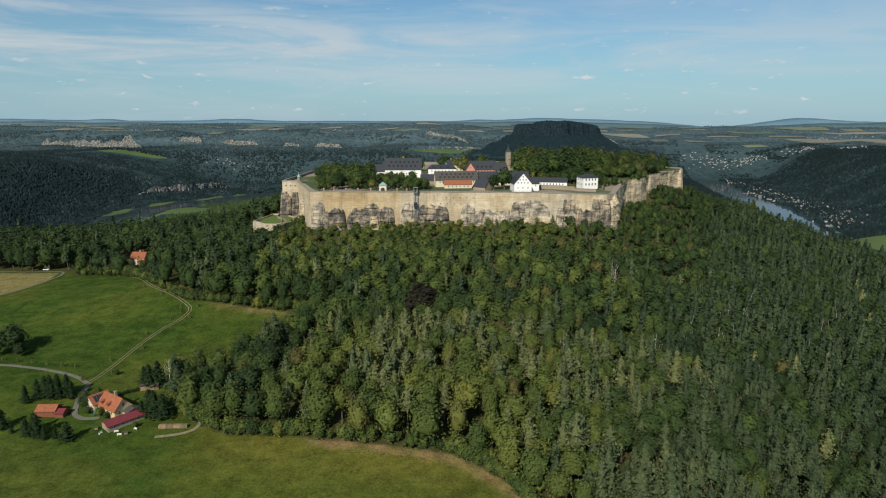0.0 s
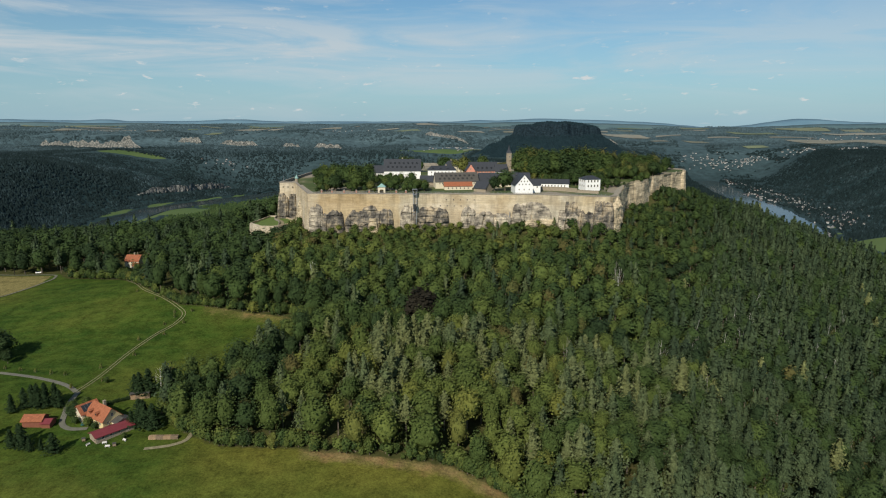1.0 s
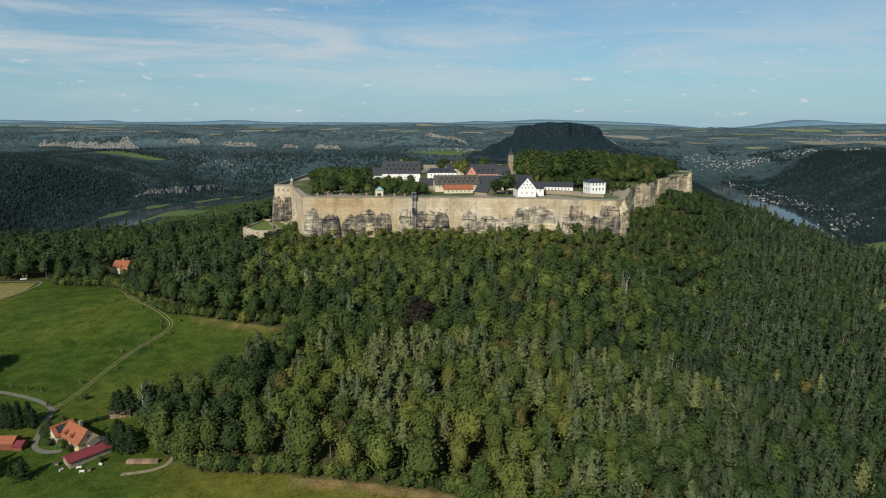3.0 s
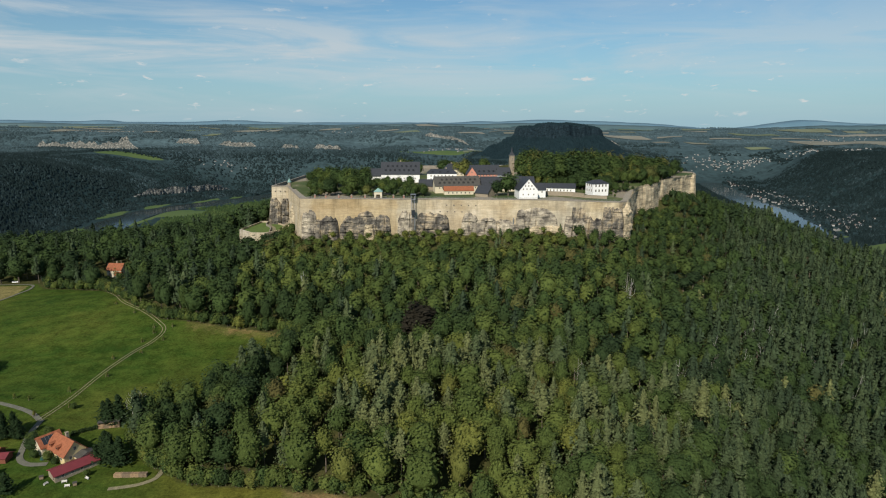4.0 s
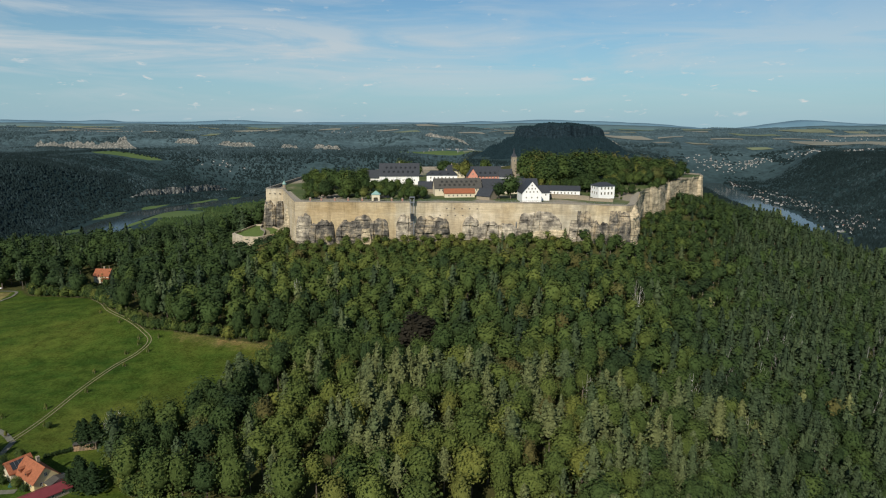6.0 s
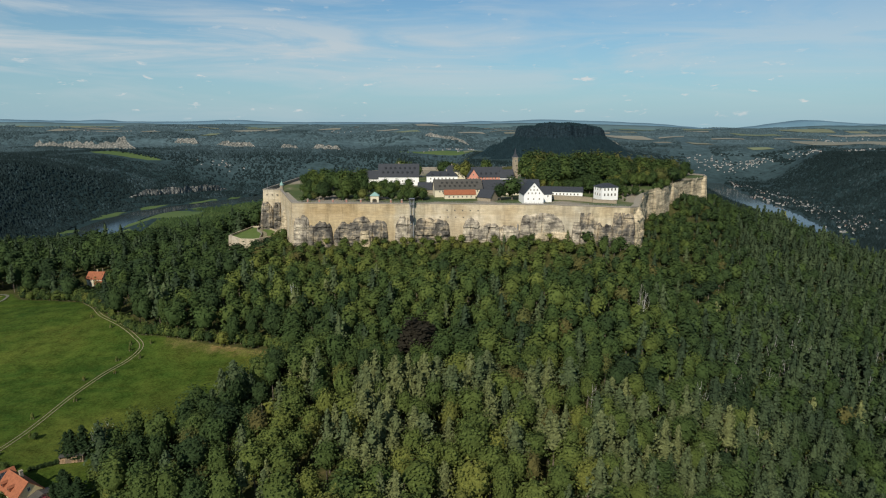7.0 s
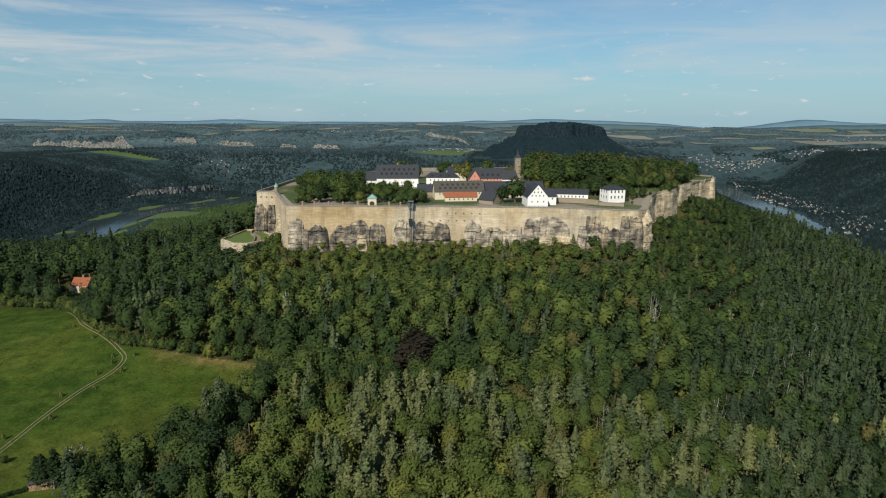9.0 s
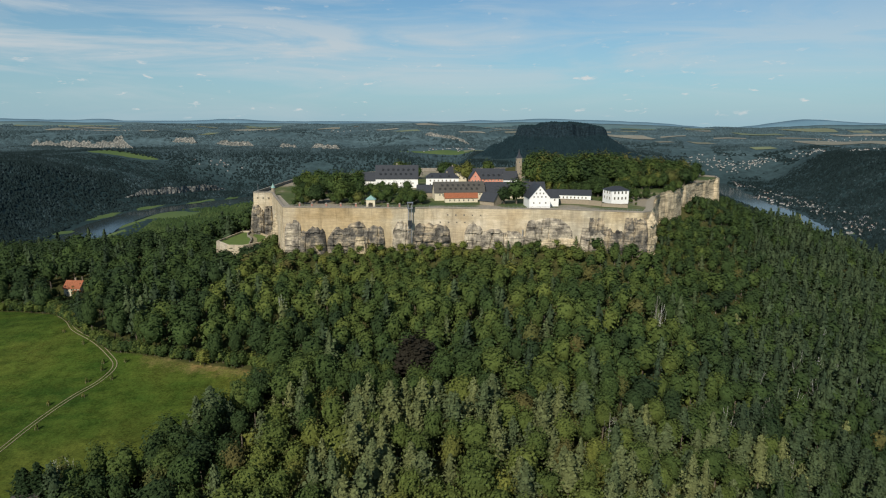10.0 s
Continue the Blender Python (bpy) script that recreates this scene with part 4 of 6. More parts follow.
    # shrubs and low branches along the meadow's edge
    ring = spline([(x, y) for x, y in MEADOW[3:22]], 40)
    for p in ring:
        for k in range(2):
            x, y = p[0] + rng.uniform(-3, 3), p[1] + rng.uniform(-3, 3)
            if not distance_to(MEADOW, np.array([x]), np.array([y]), True)[1][0] and rng.rand() < 0.8:
                stands["broad"].add(LOW_BROAD[rng.randint(4)], x, y, float(ground_at(x, y)) - 0.6, rng.uniform(3, 9), rng.uniform(1.1, 1.7), rng.uniform(0, 6.28), float(np.clip(rng.beta(2, 3), 0, 0.9)))
    # garden trees round the forest house, placed to cover its foot from the camera
    for k, (x, y, h) in enumerate(((-235, 467, 7.5), (-230, 459, 8), (-229, 473, 13), (-254, 476, 8), (-243, 468, 5))):
        stands["back_broad"].add(LOW_BROAD[k % 4], x, y, float(ground_at(x, y)) - 0.4, h, 1.3, 1.3 * k, 0.3)
    # thicket at the foot of the east cliff
    for k in range(420):
        x, y = rng.uniform(136, 300), rng.uniform(480, 700)
        (e,), (m,) = distance_to(RIM, np.array([x]), np.array([y]), True)
        if not m and 3 < e < 34:
            stands["back_broad"].add(LOW_BROAD[rng.randint(4)], x, y, float(ground_at(x, y)) - 0.5, rng.uniform(4, 6.5) + 0.12 * e, rng.uniform(1.2, 1.7), rng.uniform(0, 6.28), float(np.clip(rng.beta(1.5, 3.2), 0, 0.8)))
    stands["broad"].done("broadleaf_forest", [leaf_broad, bark], "dense green broadleaf forest at the edge of the meadow")
    stands["needle"].done("pine_forest", [leaf_needle, bark], "blue-green pines and spruces on the slope")
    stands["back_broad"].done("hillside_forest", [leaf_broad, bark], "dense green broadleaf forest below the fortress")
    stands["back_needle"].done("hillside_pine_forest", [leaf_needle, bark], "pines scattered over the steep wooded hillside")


def plant_far_woods():
    """Far woods: one small pointed or rounded crown per tree."""
    rng = np.random.RandomState(17)
    n = 165000
    depth = 560 * np.exp(rng.uniform(0, 1, n) ** 0.72 * math.log(3600 / 560))
    x = depth * rng.uniform(-0.76, 0.76, n)
    d_river, inside = distance_to(RIVER, x, depth, True)
    d_river, _ = distance_to(RIVER, x, depth, False)
    keep = (np.hypot(x, depth - 150) > 770) & (d_river > 66) & (patches(x, depth) < 0.4) & (depth < 3050) & ~((np.abs(x - 40) < 0.24 * depth) & (depth < 1900)) & (np.hypot((x - 390) / 1.3, depth - 2340) > 260) & ~((x > 500) & (x < 780) & (np.hypot(x - 575, depth - 800) < 90) & (depth < 905))
    keep &= ~((x > 0.42 * depth) & ~inside & (d_river < 250) & (depth > 1600) & (rng.rand(n) < 0.6)) & (distance_to([(-1110, 2195), (-890, 2660)], x, depth, False)[0] > 8)
    keep &= ~(inside & (x < -600) & (depth > 1500) & (d_river < 125) & (rng.rand(n) < 0.93))
    for cx, cy, sx, sy, _ in VILLAGES:
        keep &= ~((np.abs(x - cx) < 1.8 * sx) & (depth > cy - 3 * sy - 70) & (depth < cy + 2.5 * sy) & (rng.rand(n) < 0.72))
    x, y, depth, inside, d_river = x[keep], depth[keep], depth[keep], inside[keep], d_river[keep]
    z = land(x, y)
    k = 0.5 + depth / 2400
    h, r = rng.uniform(5.5, 9.5, len(x)), rng.uniform(2.8, 4.6, len(x)) * k
    low = (x < -1150) & (x > -1750) & (y > 2480) | (d_river < 130) & (x < 0)
    h = np.where(low, h * 0.6, h)
    turn = rng.uniform(0, 6.28, len(x))
    v = [np.stack([x, y, z + h], 1)]
    for i in range(5):
        a = turn + 1.2566 * i
        kk = rng.uniform(0.7, 1.2, len(x))
        v.append(np.stack([x + r * kk * np.cos(a), y + r * kk * np.sin(a), z + h * rng.uniform(-0.35, 0.05, len(x))], 1))
    v = np.stack(v, 1)
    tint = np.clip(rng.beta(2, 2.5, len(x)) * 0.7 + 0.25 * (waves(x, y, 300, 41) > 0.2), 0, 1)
    # Tint: paler with distance for haze, darker on the valley sides for shade.
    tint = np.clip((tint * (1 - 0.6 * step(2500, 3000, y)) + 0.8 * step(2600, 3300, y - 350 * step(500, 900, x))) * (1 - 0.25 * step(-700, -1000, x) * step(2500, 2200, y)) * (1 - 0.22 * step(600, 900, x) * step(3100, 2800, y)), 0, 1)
    green = inside & (x < -250) & (y < 2600)
    for name, mat, pick, label in (("far_woods", leaf_far, ~green, "woods on the far valley sides with haze and shade painted in"), ("valley_woods", leaf_valley, green, "green mixed woods above the river's near bank")):
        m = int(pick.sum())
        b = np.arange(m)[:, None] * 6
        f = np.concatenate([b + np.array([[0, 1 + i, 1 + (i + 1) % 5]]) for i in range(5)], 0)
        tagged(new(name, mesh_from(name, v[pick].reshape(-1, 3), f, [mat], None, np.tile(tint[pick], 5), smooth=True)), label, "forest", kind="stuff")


def far_fields():
    """Stubble and grass fields on the open land beyond the river, as sheets on the ground."""
    rng = np.random.RandomState(29)
    verts, faces, plots = [], [], []
    tries = [(2380, 3700, 600, 170), (1740, 3470, 120, 50), (-2680, 4600, 760, 430), (-2150, 4720, 380, 260), (-3300, 4500, 300, 240), (250, 3080, 300, 60), (-1900, 4780, 260, 120), (2500, 4420, 420, 200), (2050, 4150, 300, 120), (2900, 4500, 500, 260), (2750, 4120, 420, 150), (1500, 3700, 130, 70), (1750, 3900, 200, 50), (1240, 4350, 160, 60)]
    for k in range(520):
        y = 3150 + 2050 * rng.rand() ** 0.7
        tries.append((y * rng.uniform(-0.78, 0.78), y, rng.uniform(70, 330), rng.uniform(30, 120) * (0.5 + y / 6000)))
    for x, y, w, d in tries:
        if len(plots) > 13 and (abs(x - 40) < 0.2 * y and y < 3300 or math.hypot((x - 424) / 1.5, y - 2340) < 700 or (x < 0 and y < 3750) or (x > 600 and y < 3550)):
            continue
        if any(abs(x - px) < (w + pw) / 2 + 60 and abs(y - py) < (d + pd) / 2 + 40 for px, py, pw, pd in plots) or len(plots) > 92:
            continue
        plots.append((x, y, w, d))
        skew, base = rng.uniform(-0.5, 0.5), len(verts)
        nu, nv = max(3, int(w / 40)), max(2, int(d / 40))
        ragged = rng.uniform(-0.06, 0.06, (2, nu + 1))
        for b in range(nv + 1):
            for a in range(nu + 1):
                v = b / nv - 0.5
                v = v + ragged[0, a] * (b == 0) + ragged[1, a] * (b == nv)
                qx, qy = x + (a / nu - 0.5) * w + skew * v * d, y + v * d
                verts.append((qx, qy, float(ground_at(np.clip(qx, -4500, 4500), min(qy, 5200))) + 2.5))
        for b in range(nv):
            for a in range(nu):
                q = base + b * (nu + 1) + a
                faces.append((q, q + 1, q + nu + 2, q + nu + 1))
    ob = new("far_fields", mesh_from("far_fields", verts, faces, [field_mat], smooth=True))
    tagged(ob, "pale stubble and grass fields between the far woods", "fields", kind="stuff")
    return plots


def plant_distance_woods(plots):
    """Woods, copses and hedge lines on the open land towards the horizon."""
    rng = np.random.RandomState(27)
    n = 70000
    y = 3000 + 2150 * rng.rand(n) ** 0.85
    x = y * rng.uniform(-0.78, 0.78, n)
    thick = waves(x * 0.3, y, 330, 51) + 0.7 * waves(x * 0.5, y * 1.5, 150, 52)
    keep = thick > -0.75 + 1.1 * rng.rand(n)
    for px, py, w, d in plots:
        keep &= ~((np.abs(x - px) < w / 2 + 14) & (y > py - d / 2 - 45) & (y < py + d / 2 + 4))
    for cx, cy, sx, sy, _ in VILLAGES:
        keep &= ~((np.abs(x - cx) < 1.7 * sx) & (y > cy - 2.2 * sy - 60) & (y < cy + 2 * sy) & (rng.rand(n) < 0.9))
    keep &= (patches(x, y) < 0.4) & (distance_to(RIVER, x, y, False)[0] > 70)
    x, y, thick = x[keep], y[keep], thick[keep]
    m = len(x)
    z, h, r, turn = land(x, y), rng.uniform(5, 10, m), rng.uniform(5, 10, m), rng.uniform(0, 6.28, m)
    v = [np.stack([x, y, z + h], 1)]
    for i in range(5):
        a = turn + 1.2566 * i
        k = rng.uniform(0.7, 1.25, m)
        v.append(np.stack([x + r * 1.5 * k * np.cos(a), y + r * k * np.sin(a), z + h * rng.uniform(-0.5, 0.0, m)], 1))
    b = np.arange(m)[:, None] * 6
    f = np.concatenate([b + np.array([[0, 1 + i, 1 + (i + 1) % 5]]) for i in range(5)], 0)
    # Paler with distance: haze goes into the tree tint.
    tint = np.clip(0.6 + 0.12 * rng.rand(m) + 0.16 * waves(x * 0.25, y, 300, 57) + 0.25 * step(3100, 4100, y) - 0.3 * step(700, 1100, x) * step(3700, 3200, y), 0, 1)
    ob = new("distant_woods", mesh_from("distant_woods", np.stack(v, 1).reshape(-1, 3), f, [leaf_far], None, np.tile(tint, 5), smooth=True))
    tagged(ob, "woods and hedges towards the horizon, painted paler and bluer for haze", "forest", kind="stuff")


def field_material():
    k = Mat("far_field_stubble", 0.95)
    crop = k.ramp(k.island(), [(0.0, (0.10, 0.135, 0.075)), (0.35, (0.14, 0.155, 0.09)), (0.5, (0.155, 0.153, 0.118)), (1.0, (0.21, 0.203, 0.162))])
    strips = k.ramp(k.noise(0.012, 5, 0.65, (0.6, 2.5, 1)), [(0.35, 0.8), (0.65, 1.15)])
    return k.color(k.mix(1.0, crop, strips, "MULTIPLY"))


field_mat = field_material()
plant_forest()
plant_far_woods()
plant_distance_woods(far_fields())

TREE_KINDS = {}


def tree_thing(kind, x, y, z, height, width, turn, tint, label, group="", mats=None):
    """A single tree: trunk with limbs, and its crown."""
    if kind not in TREE_KINDS:
        i = len(TREE_KINDS)
        crown, wood = broad_tree(60 + i, 1300 if kind == "broad_copper" else 420, 0.046, 0.02, 4, 12, 8) if kind.startswith("broad") else needle_tree(60 + i, 420, 0.04, 0.17, 0.1)
        TREE_KINDS[kind] = (join(crown), join(wood))
    (cv, cf, cs), (wv, wf, ws) = TREE_KINDS[kind]
    leaf, wood_mat = mats or ((leaf_broad, bark) if kind.startswith("broad") else (leaf_needle, bark))
    tree = new("tree")
    tree.matrix_basis = pose(x, y, z, 0, 0, math.degrees(turn))
    size = np.array([height * width, height * width, height])
    shared("trunk", mesh_from("trunk", wv * size, wf, [wood_mat], ws * 0), tree)
    shared("crown", mesh_from("crown", cv * size, cf, [leaf], cs * 0, np.full(len(cf), tint), smooth=cs == 2), tree)
    return tagged(tree, label, "tree", group)


def plateau_trees():
    rng = random.Random(5)
    spots = []
    for i in range(30):  # bushes at its foot
        spots.append((rng.uniform(-106, -20), rng.uniform(519, 540), rng.uniform(4, 9)))
    for i in range(44):  # grove behind the north-west rampart
        gx0 = rng.uniform(-106, -28)
        spots.append((gx0, rng.uniform(526, 590), rng.uniform(14, 20) if gx0 < -62 else rng.uniform(8, 12)))
    for i in range(22):
        spots.append((rng.uniform(-125, -70), rng.uniform(580, 640), rng.uniform(10, 16)))
    for i in range(150):  # grove on the south-east half
        u = rng.uniform(0, 1.08)
        spots.append((78 + 158 * u + rng.uniform(-8, 8), 600 + 70 * u + rng.uniform(-14, 70) * (1 - 0.6 * u), rng.uniform(21, 30) - 13 * u ** 2))
    for i in range(46):  # bushes along the lawn
        spots.append((rng.uniform(76, 140), rng.uniform(578, 596), rng.uniform(4, 10)))
    for i in range(60):  # lower trees at the grove's edge
        u = rng.uniform(0, 1)
        spots.append((112 + 112 * u + rng.uniform(-6, 6), 566 + 72 * u + rng.uniform(-6, 14), rng.uniform(8, 17)))
    for i in range(18):
        spots.append((rng.uniform(-45, 60), rng.uniform(660, 740), rng.uniform(12, 18)))
    for i in range(12):
        spots.append((rng.uniform(-116, -98), rng.uniform(545, 600), rng.uniform(7, 13)))
    for i in range(14):
        spots.append((rng.uniform(-32, -13), rng.uniform(526, 552), rng.uniform(8, 12.5)))
    for i in range(34):  # scrub along the cliff's brink
        t = rng.random()
        a, b = ((150, 545), (186, 571)) if t < 0.3 else ((186, 571), (240, 653))
        u = rng.random()
        spots.append((a[0] + (b[0] - a[0]) * u - rng.uniform(5, 14), a[1] + (b[1] - a[1]) * u + rng.uniform(2, 10), rng.uniform(3.5, 9)))
    for i in range(12):
        spots.append((rng.uniform(126, 150), rng.uniform(556, 575), rng.uniform(7, 13)))
    for i in range(16):  # bushes by the corner of the rampart
        spots.append((rng.uniform(112, 146), rng.uniform(516, 556), rng.uniform(1.8, 4.2)))
    for x, y, h in ((53, 531, 20), (44, 530, 14), (22, 664, 20), (14, 668, 16), (30, 660, 15)):
        spots.append((x, y, h))
    scrub, shown = Stand(), 0
    for i, (x, y, h) in enumerate(sorted(spots, key=lambda q: q[1] - 4 * q[2])):
        turn, wide, tint = rng.uniform(0, 6.28), rng.uniform(1.25, 1.75), (0.54 if x > 50 else 0.74) * rng.betavariate(1.5, 2.6) + 0.03 if rng.random() > (0.2 if x > 60 else 0.06) else rng.uniform(0.86, 1.0)
        if h >= 11 and shown < 230:
            shown += 1
            tree_thing("broad_%d" % (i % 5), x, y, plateau_at(x, y) - 0.3, h, wide, turn, tint, "leafy green park tree on the fortress plateau", "trees on the fortress plateau")
        else:
            scrub.add((LOW_BROAD if h < 7 else EDGE_BROAD)[i % 4], x, y, plateau_at(x, y) - 0.3, h, wide, turn, tint)
    scrub.done("plateau_scrub", [leaf_broad, bark], "green bushes and low trees on the fortress plateau")


plateau_trees()


# ---- buildings ----
WINDOW_MESHES = {}


def window_mesh(w, h, frame_mat):
    key = (round(w, 2), round(h, 2), frame_mat.name)
    if key not in WINDOW_MESHES:
        bm = bmesh.new()
        t = 0.12
        box(bm, -w / 2, -0.08, 0, -w / 2 + t, 0.05, h), box(bm, w / 2 - t, -0.08, 0, w / 2, 0.05, h)
        box(bm, -w / 2 + t, -0.08, h - t, w / 2 - t, 0.05, h), box(bm, -w / 2 + t, -0.1, 0, w / 2 - t, 0.05, t)
        box(bm, -0.04, -0.05, t, 0.04, 0.05, h - t)
        me = bpy.data.meshes.new("window")
        bm.to_mesh(me), bm.free()
        me.materials.append(frame_mat)
        bm = bmesh.new()
        box(bm, -w / 2 + t, -0.03, t, w / 2 - t, 0.04, h - t)
        pane = bpy.data.meshes.new("pane")
        bm.to_mesh(pane), bm.free()
        pane.materials.append(glass_dark)
        WINDOW_MESHES[key] = (me, pane)
    return WINDOW_MESHES[key]


def gable_body(bm, w, d, h, rh, hip):
    """Walls under a roof whose ridge runs along x."""
    a = [(-w / 2, -d / 2), (w / 2, -d / 2), (w / 2, d / 2), (-w / 2, d / 2)]
    lo, hi = [bm.verts.new((x, y, -1.5)) for x, y in a], [bm.verts.new((x, y, h)) for x, y in a]
    bm.faces.new(lo[::-1])
    bm.faces.new((lo[0], lo[1], hi[1], hi[0])), bm.faces.new((lo[2], lo[3], hi[3], hi[2]))
    if hip:
        bm.faces.new((lo[1], lo[2], hi[2], hi[1])), bm.faces.new((lo[3], lo[0], hi[0], hi[3])), bm.faces.new(hi)
    else:
        r0, r1 = bm.verts.new((-w / 2, 0, h + rh - 0.1)), bm.verts.new((w / 2, 0, h + rh - 0.1))
        bm.faces.new((lo[1], lo[2], hi[2], r1, hi[1])), bm.faces.new((lo[3], lo[0], hi[0], r0, hi[3]))
        bm.faces.new((hi[0], hi[1], r1, r0)), bm.faces.new((hi[2], hi[3], r0, r1))


def roof_shape(bm, w, d, h, rh, hip, over=0.5, thick=0.28):
    """Two slopes (four where hipped) with a thickness and eaves."""
    k = over * rh / (d / 2)
    e = hip * 1.0
    top = [(-w / 2 - over, -d / 2 - over, h - k), (w / 2 + over, -d / 2 - over, h - k), (w / 2 + over, d / 2 + over, h - k), (-w / 2 - over, d / 2 + over, h - k), (-w / 2 - over + e, 0, h + rh), (w / 2 + over - e, 0, h + rh)]
    a = [bm.verts.new((x, y, z + thick)) for x, y, z in top]
    b = [bm.verts.new((x, y, z)) for x, y, z in top]
    quads_ = [(0, 1, 5, 4), (2, 3, 4, 5)]
    for q in quads_:
        bm.faces.new([a[i] for i in q]), bm.faces.new([b[i] for i in q[::-1]])
    ends = [(1, 2, 5), (3, 0, 4)]
    for q in ends:
        if hip:
            bm.faces.new([a[i] for i in q]), bm.faces.new([b[i] for i in q[::-1]])
        else:
            i, j, k2 = q
            bm.faces.new((a[i], a[k2], b[k2], b[i])), bm.faces.new((a[k2], a[j], b[j], b[k2]))
    for i, j in ((0, 1), (2, 3)) + (((1, 2), (3, 0)) if hip else ()):
        bm.faces.new((b[i], b[j], a[j], a[i]))


def dormer_mesh(wall_mat, roof_mat):
    bm = bmesh.new()
    box(bm, -0.9, -1.4, -0.6, 0.9, 1.6, 1.1)
    v = [bm.verts.new(p) for p in ((-1.1, -1.6, 1.1), (1.1, -1.6, 1.1), (1.1, 1.8, 1.1), (-1.1, 1.8, 1.1), (0, -1.6, 1.9), (0, 1.8, 1.9))]
    for f in ((0, 1, 4), (2, 3, 5), (1, 2, 5, 4), (3, 0, 4, 5), (3, 2, 1, 0)):
        bm.faces.new([v[i] for i in f]).material_index = 1
    box(bm, -0.5, -1.45, -0.1, 0.5, -1.38, 0.8, 2)
    me = bpy.data.meshes.new("dormer")
    bm.normal_update(), bm.to_mesh(me), bm.free()
    for m in (wall_mat, roof_mat, glass_dark):
        me.materials.append(m)
    return me


def house(name, label, x, y, z, turn, w, d, h, rh, wall_mat, roof_mat, hip=0.0, front=(), side=(), gable_rows=(), dormers=0, dormer_rows=1, chimneys=0, category="building", frame_mat=None, window=(1.0, 1.5)):
    """A house whose ridge runs along its own x. front and side: rows of (height, number of windows)."""
    ob = new(name)
    ob.matrix_basis = pose(x, y, z, 0, 0, turn)
    tagged(ob, label, category)
    bm = bmesh.new()
    gable_body(bm, w, d, h, rh, hip)
    part("wall", bm, wall_mat, ob)
    bm = bmesh.new()
    roof_shape(bm, w, d, h, rh, hip)
    roof = part("roof", bm, roof_mat, ob)
    win, pane = window_mesh(*window, frame_mat or stone_frame)
    for rows, span, at in ((front, w, lambda u, zz: pose(u, -d / 2, zz)), (side, d, lambda u, zz: pose(-w / 2, u, zz, 0, 0, -90)), (side, d, lambda u, zz: pose(w / 2, u, zz, 0, 0, 90)), (gable_rows, d, lambda u, zz: pose(-w / 2, u, zz, 0, 0, -90))):
        for zz, count in rows:
            reach = span * (0.86 if zz < h else 0.86 * max(0.1, 1 - (zz - h + 1.0) / rh))
            for i in range(count):
                u = (-0.5 + (i + 0.5) / count) * reach
                o = shared("window", win, ob, at(u, zz))
                shared("pane", pane, o)
    if dormers:
        me = dormer_mesh(roof_mat, roof_mat)
        for r in range(dormer_rows):
            for i in range(dormers):
                u = (-0.5 + (i + 0.5 + 0.5 * (r % 2)) / (dormers + 0.5)) * w * 0.9
                t = 0.3 + 0.34 * r
                shared("dormer", me, roof, pose(u, -d / 2 * (1 - t), h + rh * t + 0.15) @ Matrix.Diagonal((0.8, 0.8, 0.7, 1)))
    for i in range(chimneys):
        bm = bmesh.new()
        u = w * (-0.3 + 0.6 * (i + 0.5) / chimneys)
        box(bm, u - 0.5, 0.4, h + rh * 0.6, u + 0.5, 1.4, h + rh + 1.4), box(bm, u - 0.6, 0.3, h + rh + 1.4, u + 0.6, 1.5, h + rh + 1.6)
        part("chimney", bm, stone_wall, roof)
    return ob


stone_frame = plain("stone_window_frame", (0.50, 0.45, 0.36), 0.8, 0.15, 1.0)
house("barracks", "long cream barracks with a weathered slate roof and dormers", 11.5, 555, 240, 8, 38, 14, 6.5, 7.0, cream_wall, slate_old, front=((4.0, 14),), gable_rows=((8.0, 2),), dormers=8, dormer_rows=2)
house("barracks", "long cream barracks wing under dark slate", 55, 564, 240, 4, 46, 13, 5.5, 7.0, cream_wall, slate, front=((3.0, 12),))
house("tile_roofed_shed", "low cream shed with an orange clay tile roof", 13, 541, 239.8, 6, 24, 7, 3.8, 3.0, cream_wall, tile, front=((1.2, 6),))
house("slate_roofed_hall", "small stone hall with a steep dark slate roof", 34, 529, 239.8, -38, 12, 10, 3.2, 5.2, stone_wall, slate, gable_rows=((1.0, 2),))
house("armoury", "tall white gabled store house with a steep slate roof", 65.5, 518, 239.8, 94, 20, 14.5, 7.5, 8.5, white_wall, slate, gable_rows=((3.4, 3), (7.6, 4), (10.0, 3), (12.4, 1)), window=(0.9, 1.2))
house("annex", "white annex with a slate roof beside the armoury", 76, 524, 239.8, 4, 10, 9, 6.5, 4.5, white_wall, slate, front=((4.0, 2),))
house("long_store", "long low white building under a dark slate roof", 95, 552, 240, -10, 32, 9, 4.8, 3.2, white_wall, slate, front=((2.0, 10),))
house("commandant_house", "white two-storey house with a dark hipped slate roof", 125, 533, 242.2, 14, 13.5, 13, 8.2, 2.4, white_wall, slate, hip=4.5, front=((1.6, 4), (5.6, 4)), side=((1.6, 3), (5.6, 3)), window=(1.2, 2.0))
house("casemate_store", "large white building with a broad slate roof", -40, 622, 243.0, 2, 36, 17, 7.5, 10.5, white_wall, slate, front=((2.6, 9),), dormers=7, dormer_rows=2, chimneys=1)
house("casemate_store", "slate-roofed white wing in shade of the trees", -65, 630, 241.6, 2, 16, 13, 6, 6.5, white_wall, slate)
house("garden_house", "white garden house with slate mansard roof and small dormers", -1, 606, 244.6, 2, 27, 12, 7.6, 3.4, white_wall, slate, hip=4.0, front=((1.6, 7), (4.6, 7)), dormers=3, chimneys=2)
